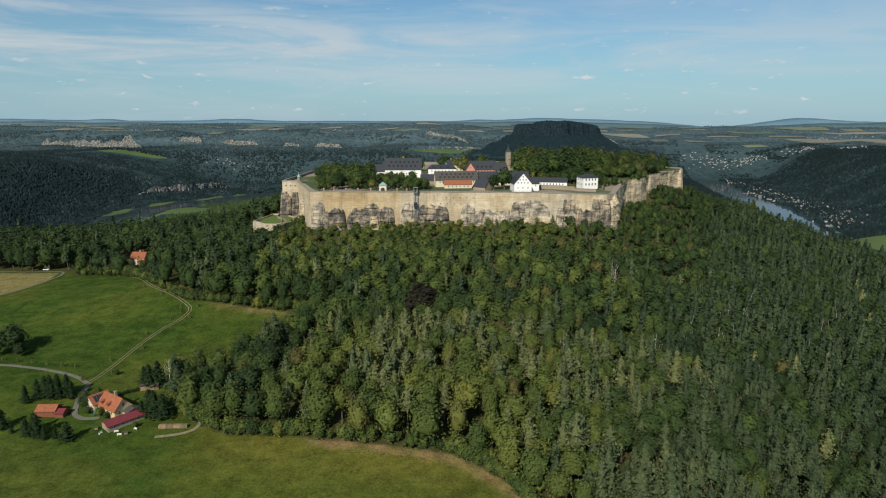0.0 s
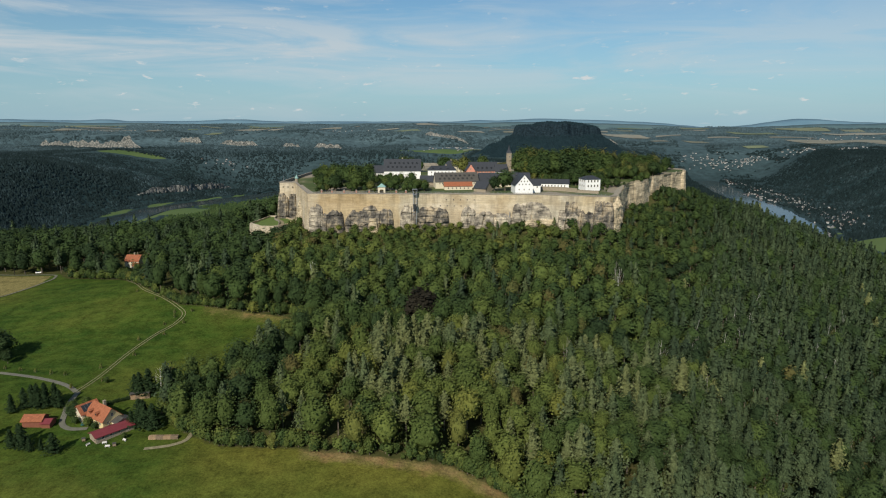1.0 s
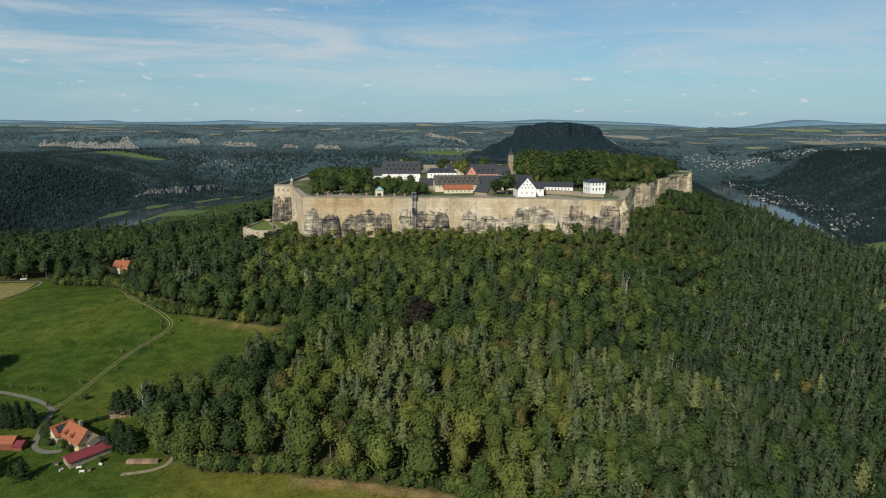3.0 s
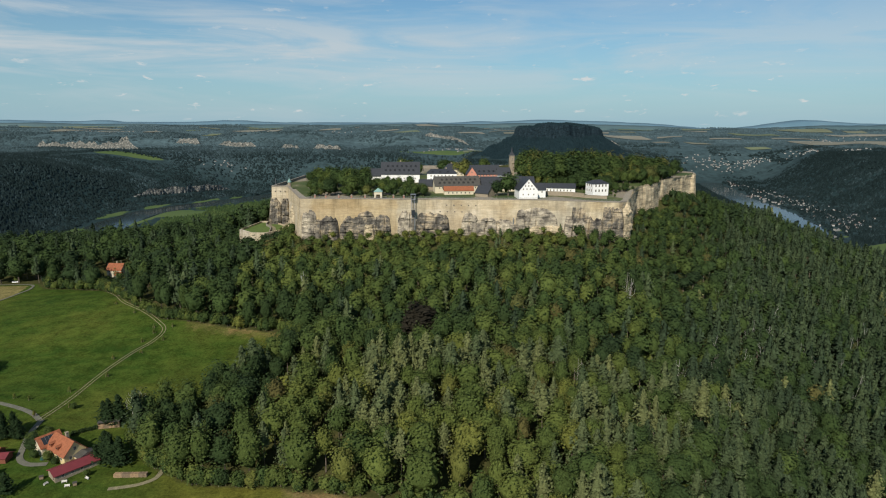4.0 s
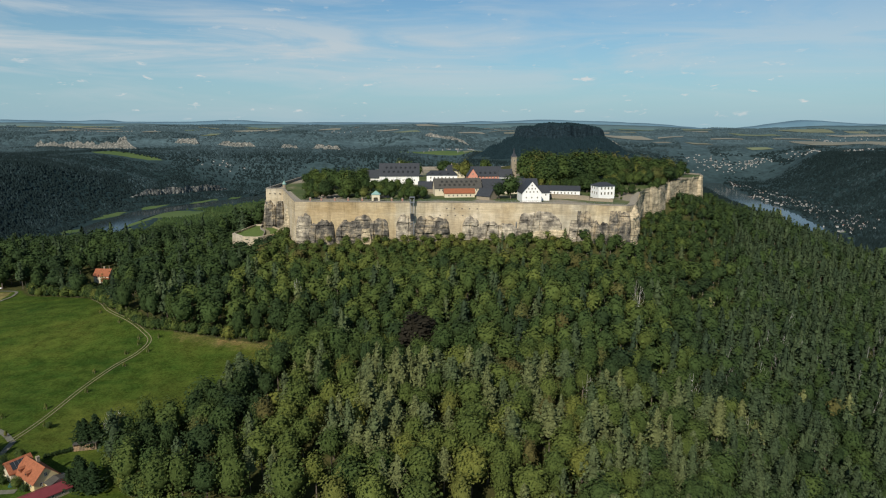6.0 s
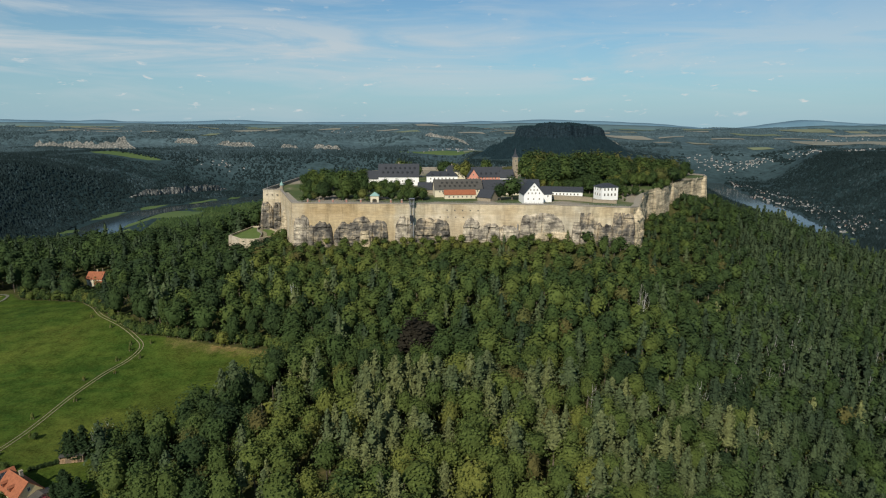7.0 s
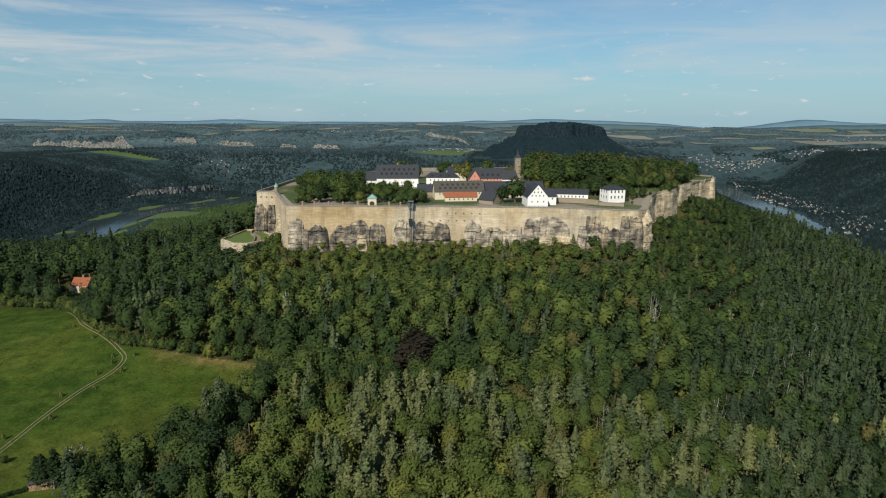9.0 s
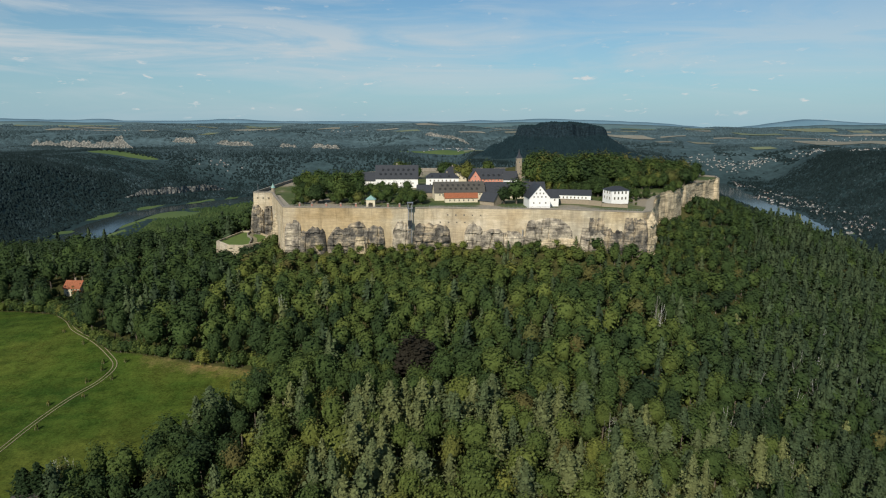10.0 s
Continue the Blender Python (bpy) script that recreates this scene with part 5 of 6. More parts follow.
house("cream_house", "cream three-storey house with a slate hipped roof", 11.5, 668, 242.8, 6, 19, 12, 8.5, 5.0, cream_wall, slate, hip=4.0, front=((2.5, 5), (5.6, 5)), chimneys=2)
house("old_barracks", "salmon-red old barracks with a steep slate roof", 40, 632, 242, 5, 28, 13, 7.5, 8.0, salmon_wall, slate, front=((2.0, 8), (5.2, 8)), gable_rows=((9.5, 1),), dormers=5)
house("old_barracks_gable", "salmon-red gabled cross wing of the old barracks", 27, 624, 242, 95, 12, 9, 8.0, 6.5, salmon_wall, slate, gable_rows=((2.2, 3), (5.4, 3), (9.0, 1)))
house("chapel", "white chapel nave with a slate roof", 58, 628, 242, 4, 12, 9, 7.0, 6.5, white_wall, slate, front=((2.5, 3),))
house("slate_roofed_hall", "low stone hall with a dark slate roof", -13, 572, 240.2, -4, 15, 10, 4.0, 5.0, stone_wall, slate)


def tower(x, y, z):
    ob = new("church_tower")
    ob.matrix_basis = pose(x, y, z, 0, 0, 8)
    tagged(ob, "slender stone church tower with a pointed slate spire", "tower")
    bm = bmesh.new()
    prism(bm, [(-2.3, -2.3), (2.3, -2.3), (2.3, 2.3), (-2.3, 2.3)], -1, 24.0, 0.93)
    part("shaft", bm, stone_wall, ob)
    bm = bmesh.new()
    box(bm, -2.45, -2.45, 24.0, 2.45, 2.45, 24.6)
    part("cornice", bm, coping, ob)
    bm = bmesh.new()
    prism(bm, [(-2.4, -2.4), (2.4, -2.4), (2.4, 2.4), (-2.4, 2.4)], 24.6, 27.6, 0.42), prism(bm, circle(1.05, 8), 27.6, 33.0, 0.05)
    part("spire", bm, slate, ob)
    me, pane = window_mesh(1.0, 2.2, stone_frame)
    for zz in (20.0, 10.0):
        for m in (pose(0, -2.2, zz), pose(-2.2, 0, zz, 0, 0, -90)):
            shared("pane", pane, shared("window", me, ob, m))


tower(66.5, 634, 242)


# ---- works on the rampart ----
def passenger_lift(x, y):
    """The outdoor lift: two steel masts tied to the wall, a cabin, and a landing at the top."""
    ob = new("passenger_lift")
    ob.matrix_basis = pose(x, y, 0)
    tagged(ob, "grey steel passenger lift climbing the rampart wall", "lift")
    for dx_ in (-1.1, 1.1):
        bm = bmesh.new()
        box(bm, dx_ - 0.25, -2.5, 200, dx_ + 0.25, -1.9, 243.5)
        part("mast", bm, steel, ob)
    bm = bmesh.new()
    for k in range(20):
        box(bm, -0.9, -2.3, 202 + k * 2.1, 0.9, -2.2, 202.12 + k * 2.1)
    part("cross_ties", bm, steel, ob)
    bm = bmesh.new()
    box(bm, -1.3, -4.6, 229, 1.3, -2.7, 232.6), box(bm, -1.45, -4.75, 232.6, 1.45, -2.6, 232.9)
    part("cabin", bm, glass_dark, ob)
    bm = bmesh.new()
    box(bm, -1.9, -3.0, 240.6, 1.9, 2.0, 241.0), box(bm, -1.9, -3.0, 241.0, -1.7, 1.5, 244.5), box(bm, 1.7, -3.0, 241.0, 1.9, 1.5, 244.5), box(bm, -2.0, -3.1, 244.5, 2.0, 1.7, 244.8)
    part("landing", bm, steel, ob)


passenger_lift(-22.5, 503)


def guard_house(x, y):
    ob = new("guard_house")
    ob.matrix_basis = pose(x, y, plateau_at(x, y) - 0.1, 0, 0, 2)
    tagged(ob, "small sandstone guard house with a green copper pyramid roof", "guard house")
    bm = bmesh.new()
    for a, b in ((-3.0, -1.6), (1.6, 3.0)):
        box(bm, a, -3, 0, b, 3, 6.0)
    box(bm, -1.6, -3, 4.0, 1.6, 3, 6.0), box(bm, -1.6, 2.4, 0, 1.6, 3, 4.0)
    for k in range(6):
        a0, a1 = math.pi * k / 6, math.pi * (k + 1) / 6
        x0, x1 = 1.6 * math.cos(a1), 1.6 * math.cos(a0)
        box(bm, x0, -3.0, 2.6 + 1.3 * max(math.sin(a0), math.sin(a1)), x1, -2.4, 4.05)
    part("wall", bm, cream_wall, ob)
    bm = bmesh.new()
    prism(bm, [(-3.5, -3.5), (3.5, -3.5), (3.5, 3.5), (-3.5, 3.5)], 6.0, 8.6, 0.04)
    part("roof", bm, copper, ob)


guard_house(-50, 511)


def gate_pier(x, y):
    ob = new("gate_pier")
    ob.matrix_basis = pose(x, y, plateau_at(x, y) - 0.2)
    tagged(ob, "reddish sandstone pier with a cap on the parapet walk", "pier", "piers along the parapet walk")
    bm = bmesh.new()
    prism(bm, [(-0.6, -0.6), (0.6, -0.6), (0.6, 0.6), (-0.6, 0.6)], 0, 3.2, 0.92)
    part("shaft", bm, salmon_stone, ob)
    bm = bmesh.new()
    box(bm, -0.8, -0.8, 3.2, 0.8, 0.8, 3.5), prism(bm, [(-0.7, -0.7), (0.7, -0.7), (0.7, 0.7), (-0.7, 0.7)], 3.5, 4.0, 0.3)
    part("cap", bm, coping, ob)


salmon_stone = plain("reddish_sandstone", (0.40, 0.19, 0.13), 0.85, 0.25, 1.0)
for x in (-99, -90.5, -80.5, -70.5, -60, -38, -30):
    gate_pier(x, wall_y(x) + 3.2)


def railing(points, name="railing"):
    """Posts and two rails along the parapet."""
    ob = new(name)
    tagged(ob, "dark steel railing on top of the parapet", "railing")
    bm = bmesh.new()
    box(bm, -0.05, -0.05, 0, 0.05, 0.05, 1.1)
    post_mesh = bpy.data.meshes.new("post")
    bm.to_mesh(post_mesh), bm.free(), post_mesh.materials.append(steel)
    for (ax, ay, az), (bx, by, bz) in zip(points, points[1:]):
        a, b = Vector((ax, ay, az)), Vector((bx, by, bz))
        e = b - a
        n = max(1, int(e.length / 3.0))
        m = pose(ax, ay, az, 0, 0, math.degrees(math.atan2(e.y, e.x)))
        for k in range(n):
            shared("post", post_mesh, ob, m @ pose(k * e.length / n, 0, 0))
        bm = bmesh.new()
        box(bm, 0, -0.04, 1.1, e.length, 0.04, 1.18), box(bm, 0, -0.03, 0.55, e.length, 0.03, 0.61)
        part("rail", bm, steel, ob, m=m)


railing([(x, y - 0.0 + 0.6, 241.3) for x, y in RIM[2:9]])


def sentry_turret(x, y, z):
    ob = new("sentry_turret")
    ob.matrix_basis = pose(x, y, z)
    tagged(ob, "little round sentry turret with a green copper cap", "turret")
    bm = bmesh.new()
    prism(bm, circle(1.5, 10), -2, 3.2, 1.0)
    part("shaft", bm, stone_wall, ob)
    bm = bmesh.new()
    prism(bm, circle(1.9, 10), 3.2, 5.0, 0.45), prism(bm, circle(0.85, 8), 5.0, 6.4, 0.12), prism(bm, circle(0.12, 6), 6.4, 8.2, 0.6)
    part("cap", bm, copper, ob)


sentry_turret(-133, 568.5, 244)


def flag_pole(x, y, z, h):
    ob = new("flag_pole")
    ob.matrix_basis = pose(x, y, z)
    tagged(ob, "thin grey flag pole on the bastion", "flag pole")
    bm = bmesh.new()
    prism(bm, circle(0.16, 6), 0, h, 0.6)
    part("pole", bm, steel, ob)
    bm = bmesh.new()
    box(bm, -0.5, -0.5, -0.5, 0.5, 0.5, 0.4)
    part("foot", bm, coping, ob)


flag_pole(-145, 569, 243.6, 7), flag_pole(-118, 575, 242, 6)


def embrasure(x, y, z, turn=0.0):
    """A gun port on the wall: a dark block for its shaded opening, in a stone frame."""
    ob = new("embrasure")
    ob.matrix_basis = pose(x, y, z, 0, 0, turn) @ Matrix.Diagonal((0.7, 1, 0.7, 1))
    tagged(ob, "small dark gun port with a stone frame", "gun port", "gun ports in the rampart")
    bm = bmesh.new()
    box(bm, -0.75, -0.15, 0, -0.45, 0.6, 1.2), box(bm, 0.45, -0.15, 0, 0.75, 0.6, 1.2), box(bm, -0.45, -0.15, 0.95, 0.45, 0.6, 1.2), box(bm, -0.45, -0.15, 0, 0.45, 0.6, 0.2)
    part("frame", bm, coping, ob)
    bm = bmesh.new()
    # Solid block; its dark colour stands in for the shade inside the port.
    box(bm, -0.45, -0.02, 0.2, 0.45, 0.6, 0.95)
    part("opening", bm, port_shade, ob)


port_shade = plain("painted_port_shade", (0.02, 0.018, 0.016), 0.95, 0.2, 1.0)
for i in range(5):
    embrasure(3 + 5.6 * i, wall_y(3 + 5.6 * i) - 0.35, 235.6), embrasure(-2 + 5.6 * i, wall_y(-2 + 5.6 * i) - 0.6, 230.6)
for x in (-144.8, -140.5, -136.5):
    embrasure(x, 565.8, 239.2)


def drain_pipe(x, z0, z1):
    ob = new("drain_pipe")
    ob.matrix_basis = pose(x, wall_y(x) - 2.0, z0)
    tagged(ob, "dark vertical down pipe on the rampart wall", "pipe")
    bm = bmesh.new()
    prism(bm, circle(0.3, 8), 0, z1 - z0, 1.0)
    part("pipe", bm, steel, ob)
    bm = bmesh.new()
    for k in range(4):
        box(bm, -0.4, 0, (k + 0.5) * (z1 - z0) / 4, 0.4, 1.6, (k + 0.5) * (z1 - z0) / 4 + 0.2)
    part("brackets", bm, steel, ob)


drain_pipe(54, 205, 227)


def ravelin():
    """The low outwork before the gate: a battered stone wall, a grass top and a cobbled ramp."""
    ring = [(-166, 530), (-152, 513.5), (-141, 513), (-131, 527), (-134, 552), (-150, 572), (-160, 572)]
    ob = new("ravelin")
    tagged(ob, "low stone outwork with a grass top before the gate", "outwork")
    bm = bmesh.new()
    cx, cy = -148, 542
    n = len(ring)
    lo = [bm.verts.new((cx + (x - cx) * 1.05, cy + (y - cy) * 1.05, 199)) for x, y in ring]
    hi = [bm.verts.new((x, y, 212.5)) for x, y in ring]
    inn = [bm.verts.new((cx + (x - cx) * 0.93, cy + (y - cy) * 0.93, 212.6)) for x, y in ring]
    dn = [bm.verts.new((cx + (x - cx) * 0.93, cy + (y - cy) * 0.93, 211.0)) for x, y in ring]
    for a, b in ((lo, hi), (hi, inn), (inn, dn)):
        for i in range(n):
            bm.faces.new((a[i], a[(i + 1) % n], b[(i + 1) % n], b[i]))
    part("wall", bm, ashlar, ob)
    bm = bmesh.new()
    prism(bm, [(cx + (x - cx) * 0.935, cy + (y - cy) * 0.935) for x, y in ring], 208, 211.4)
    part("grass_top", bm, plateau_lawn, ob)
    bm = bmesh.new()
    pts = spline([(-151, 571), (-149, 556), (-143, 545), (-139, 533), (-137, 522)], 6)
    for p, q in zip(pts, pts[1:]):
        t = (q - p).normalized()
        w = Vector((-t.y, t.x)) * 1.9
        v = [bm.verts.new((*c, z)) for z in (211.2, 211.6) for c in (p - w, p + w, q + w, q - w)]
        for f in ((4, 5, 6, 7), (0, 1, 5, 4), (2, 3, 7, 6), (1, 2, 6, 5), (3, 0, 4, 7)):
            bm.faces.new([v[i] for i in f])
    part("ramp", bm, gravel, ob)
    bm = bmesh.new()
    for p, q in zip(pts, pts[1:]):
        t = (q - p).normalized()
        w = Vector((-t.y, t.x))
        a, b = p - w * 2.3, q - w * 2.3
        v = [bm.verts.new((*c, z)) for z in (211.0, 213.0) for c in (a - w * 0.3, a + w * 0.3, b + w * 0.3, b - w * 0.3)]
        for f in ((4, 5, 6, 7), (0, 1, 5, 4), (2, 3, 7, 6), (1, 2, 6, 5), (3, 0, 4, 7)):
            bm.faces.new([v[i] for i in f])
    part("ramp_wall", bm, coping, ob)


plateau_lawn = plain("rampart_lawn", (0.10, 0.145, 0.032), 0.9, 0.35, 0.25)
ravelin()


def low_wall(points, h, label):
    ob = new("terrace_wall")
    tagged(ob, label, "wall")
    for (ax, ay), (bx, by) in zip(points, points[1:]):
        e = Vector((bx - ax, by - ay))
        bm = bmesh.new()
        box(bm, 0, -0.5, -0.6, e.length, 0.5, h), box(bm, -0.1, -0.65, h, e.length + 0.1, 0.65, h + 0.25)
        part("section", bm, stone_wall, ob, m=pose(ax, ay, plateau_at(ax, ay), 0, 0, math.degrees(math.atan2(e.y, e.x))))


low_wall([(82, 535), (104, 528), (112, 520)], 3.2, "rubble stone terrace wall below the long store")
low_wall([(112, 519), (128, 512)], 2.2, "low rubble wall before the white house")


# ---- farm and tracks ----
TRACK = [(-172, 277), (-170, 292), (-168, 318), (-163, 338), (-157, 351), (-156, 363), (-164, 373), (-179, 387), (-197, 401), (-209, 415), (-224, 430)]
line = spline(TRACK, 4)
for side_ in (-0.85, 0.85):
    rut = [(p.x + side_ * (q - p).normalized().y, p.y - side_ * (q - p).normalized().x) for p, q in zip(line, line[1:])]
    tagged(ribbon("track", rut, 0.42, gravel, 0.2, 1, per=3), "pale wheel rut of a gravel farm track", "track", kind="structure")
lane = ribbon("lane", [(-172, 277), (-178, 282), (-187, 287), (-202, 293), (-217, 297), (-232, 299), (-300, 303)], 2.3, asphalt, 0.2, 2)
tagged(lane, "narrow grey lane to the farm", "lane", kind="structure")
drive = ribbon("farm_drive", [(-171, 277), (-169, 266), (-166, 258), (-162.5, 250), (-157, 246.5), (-150, 247)], 2.3, asphalt, 0.24, 2)
tagged(drive, "curved grey drive into the farmyard", "drive", kind="structure")
field_path = ribbon("field_path", [(-104, 250), (-104.5, 243), (-105, 238), (-109, 234.5), (-114, 232.8), (-119, 231.8)], 1.9, gravel, 0.22, 2)
tagged(field_path, "pale gravel path out of the wood", "path", kind="structure")
far_lane = ribbon("far_lane", [(-420, 486), (-350, 475), (-303, 468.5), (-292, 456), (-292.5, 444), (-295.5, 430), (-304.5, 405), (-330, 365)], 1.8, asphalt, 0.3, 2)
tagged(far_lane, "narrow lane past the stubble field", "lane", kind="structure")


def gz(x, y):
    return float(ground_at(x, y))


house("farmhouse", "cream farmhouse with an orange clay tile roof", -146, 253, gz(-146, 253), -33, 13.5, 8.2, 3.5, 4.3, yellow_wall, tile, front=((1.2, 4),), side=((1.2, 2), (4.4, 1)), dormers=2, chimneys=1, category="house")
house("farmhouse_wing", "low farmhouse wing with tile roof and dark solar panels", -155, 256.5, gz(-155, 256), 57, 8, 6.5, 3.4, 3.2, cream_wall, tile, front=((1.0, 2),), category="house")
house("lean_to", "grey-roofed lean-to beside the farmhouse", -137.5, 250.5, gz(-137, 250), -33, 4, 6, 2.6, 1.0, cream_wall, slate_old, category="shed")
house("barn", "long low barn with a maroon sheet metal roof", -137.7, 243.5, gz(-138, 243), 50, 15, 6.5, 2.3, 1.2, stone_wall, maroon_roof, front=((0.8, 4),), category="barn")
house("timber_shed", "red-brown timber shed under an orange tile roof", -173.5, 250, gz(-173, 250), 2, 8, 5.8, 2.6, 1.6, timber, tile, category="shed")
house("timber_shed", "small maroon-roofed timber lean-to", -167.5, 249, gz(-167, 249), 2, 3.5, 4.5, 2.0, 1.0, timber, maroon_roof, category="shed")
house("forest_house", "cream house with an orange tile roof at the wood's edge", -244, 483, gz(-244, 483), -3, 11, 9, 5.2, 4.0, cream_wall, tile, front=((1.2, 3), (3.4, 3)), chimneys=1, category="house")
house("porch", "small tiled porch before the forest house", -240, 477, gz(-240, 477), -3, 4, 4, 2.4, 1.6, cream_wall, tile, category="shed")


def solar_panel(x, y, z, turn, tilt):
    ob = new("solar_panel")
    ob.matrix_basis = pose(x, y, z, tilt, 0, turn)
    tagged(ob, "dark solar panel lying on the tile roof", "solar panel")
    bm = bmesh.new()
    box(bm, -2.6, -1.6, 0, 2.6, 1.6, 0.1)
    part("panel", bm, glass_dark, ob)
    bm = bmesh.new()
    for k in (-1.3, 0, 1.3):
        box(bm, k - 0.03, -1.6, 0.1, k + 0.03, 1.6, 0.13)
    part("frame_bars", bm, steel, ob)


solar_panel(-153.7, 255.4, gz(-155, 256) + 5.1, 57, 44)


def log_stack(x, y, turn, length, rows, roofed, label):
    """Cut logs stacked lengthwise, seen by their ends, under a board roof."""
    ob = new("log_stack")
    ob.matrix_basis = pose(x, y, gz(x, y), 0, 0, turn)
    tagged(ob, label, "log stack")
    rng = random.Random(3)
    bays = 4
    for b in range(bays):
        bm = bmesh.new()
        w = length / bays
        h = rows * rng.uniform(0.75, 1.0)
        for i in range(int(w / 0.5)):
            for j in range(int(h / 0.5)):
                cx, cz, r = -length / 2 + b * w + 0.25 + i * 0.5, 0.25 + j * 0.48, rng.uniform(0.2, 0.26)
                ring = [(cx + r * math.cos(a), cz + r * math.sin(a)) for a in (0.3, 1.35, 2.4, 3.45, 4.5, 5.55)]
                dpt = rng.uniform(0, 0.15)
                f = [bm.verts.new((px_, -0.8 - dpt, pz)) for px_, pz in ring]
                g = [bm.verts.new((px_, 0.8, pz)) for px_, pz in ring]
                bm.faces.new(f)
                for k in range(6):
                    bm.faces.new((f[k], g[k], g[(k + 1) % 6], f[(k + 1) % 6]))
        part("logs", bm, old_timber if b % 2 else log_wood, ob)
    if roofed:
        bm = bmesh.new()
        box(bm, -length / 2 - 0.3, -1.1, rows + 0.15, length / 2 + 0.3, 1.1, rows + 0.3)
        part("roof", bm, slate_old, ob)
        for k in (-1, 1):
            bm = bmesh.new()
            box(bm, k * length / 2 - 0.1, -0.9, 0, k * length / 2 + 0.1, 0.9, rows + 0.15)
            part("post", bm, old_timber, ob)
    return ob


log_wood = plain("cut_log_wood", (0.42, 0.29, 0.17), 0.85, 0.3, 2.0)
log_stack(-114.5, 239.5, 2, 12, 2.0, False, "stacked brown firewood in the open beside the path")
log_stack(-140, 273, 12, 8, 2.6, True, "grey firewood shed filled with split logs")


def garden_bench(x, y, turn):
    ob = new("garden_bench")
    ob.matrix_basis = pose(x, y, gz(x, y), 0, 0, turn)
    tagged(ob, "pale wooden garden bench on the lawn", "bench", "benches on the farm lawn")
    for nm, b in (("seat", (-0.9, -0.25, 0.4, 0.9, 0.25, 0.48)), ("backrest", (-0.9, 0.22, 0.5, 0.9, 0.28, 0.95)), ("leg", (-0.8, -0.2, 0, -0.7, 0.25, 0.4)), ("leg", (0.7, -0.2, 0, 0.8, 0.25, 0.4))):
        bm = bmesh.new()
        box(bm, *b)
        part(nm, bm, pale_paint, ob)


pale_paint = plain("pale_paint", (0.62, 0.60, 0.54), 0.7, 0.2, 1.0)
for x, y, tr in ((-137, 236, 20), (-130, 238, -30), (-143, 235, 70), (-134.5, 233.5, 10)):
    garden_bench(x, y, tr)


def bee_hive(x, y):
    ob = new("bee_hive")
    ob.matrix_basis = pose(x, y, gz(x, y), 0, 0, 25)
    tagged(ob, "small weathered wooden hutch on the lawn", "hutch", "hutches on the farm lawn")
    bm = bmesh.new()
    box(bm, -0.6, -0.5, 0.3, 0.6, 0.5, 1.3)
    part("body", bm, old_timber, ob)
    bm = bmesh.new()
    box(bm, -0.75, -0.65, 1.3, 0.75, 0.65, 1.42)
    part("lid", bm, slate_old, ob)
    for k in (-0.5, 0.42):
        bm = bmesh.new()
        box(bm, k, -0.4, 0, k + 0.08, 0.4, 0.3)
        part("leg", bm, old_timber, ob)


for x, y in ((-140.5, 236.8), (-132, 234.2), (-146.5, 238)):
    bee_hive(x, y)

rng4 = random.Random(44)
for x, y, h in ((-186, 262, 10), (-183, 263, 11), (-180, 262, 12), (-177, 263, 12), (-174, 265, 11), (-171, 263, 9), (-189, 258, 9)):
    tree_thing("needle_a", x, y, gz(x, y) - 0.2, h, 1.5, rng4.uniform(0, 6), 0.05, "dark bushy conifer beside the farm sheds", "conifers round the farm", (leaf_spruce, bark))
for x, y, h in ((-171, 236, 9), (-168, 233, 10), (-173, 233.5, 8), (-164, 231, 6), (-160, 232, 5), (-153.5, 229.5, 9), (-186, 238, 9), (-189, 236, 5), (-180, 235, 4), (-129.5, 251, 12), (-132, 248.5, 8), (-126, 248, 13), (-122, 247, 12), (-141, 275.5, 12), (-137.5, 277, 13), (-144, 277, 10)):
    tree_thing("needle_%s" % "ab"[int(x) % 2], x, y, gz(x, y) - 0.2, h, rng4.uniform(1.5, 1.9), rng4.uniform(0, 6), rng4.uniform(0.0, 0.2), "dark green garden conifer on the farm lawn", "conifers round the farm", (leaf_spruce, bark))
for x, y, h in ((-160.5, 255, 7), (-163, 259, 6), (-151, 249, 4.5), (-147, 247, 3.5), (-157, 250.5, 4), (-160, 265, 5), (-163, 287, 3.5), (-131, 240, 3)):
    tree_thing("broad_e%d" % (int(h) % 2), x, y, gz(x, y) - 0.2, h, 1.8, rng4.uniform(0, 6), rng4.uniform(0.1, 0.6), "low leafy garden shrub beside the farmhouse", "shrubs round the farmhouse")
for x, y, h in ((-231, 313, 17), (-238, 310, 15), (-235, 318, 14), (-226, 309, 8)):
    tree_thing("broad_e0", x, y, gz(x, y) - 0.3, h, 1.5, rng4.uniform(0, 6), 0.08, "dark round broadleaf tree alone in the meadow", "trees alone in the meadow")
tree_thing("broad_copper", -12, 349, gz(-12, 349) - 0.3, 24, 1.9, 1.0, 0.5, "dark copper beech standing in the green forest", mats=(leaf_copper, bark))
for x, y, h in ((-262, 478, 9), (-275, 474, 7), (-290, 476, 8), (-243, 480, 7), (-318, 480, 6)):
    tree_thing("broad_e%d" % (int(h) % 2), x, y, gz(x, y) - 0.2, h, 1.5, rng4.uniform(0, 6), rng4.uniform(0.2, 0.8), "leafy garden tree near the forest house", "trees near the forest house")


dead_wood = plain("grey_dead_wood", (0.33, 0.30, 0.26), 0.9, 0.3, 1.5)


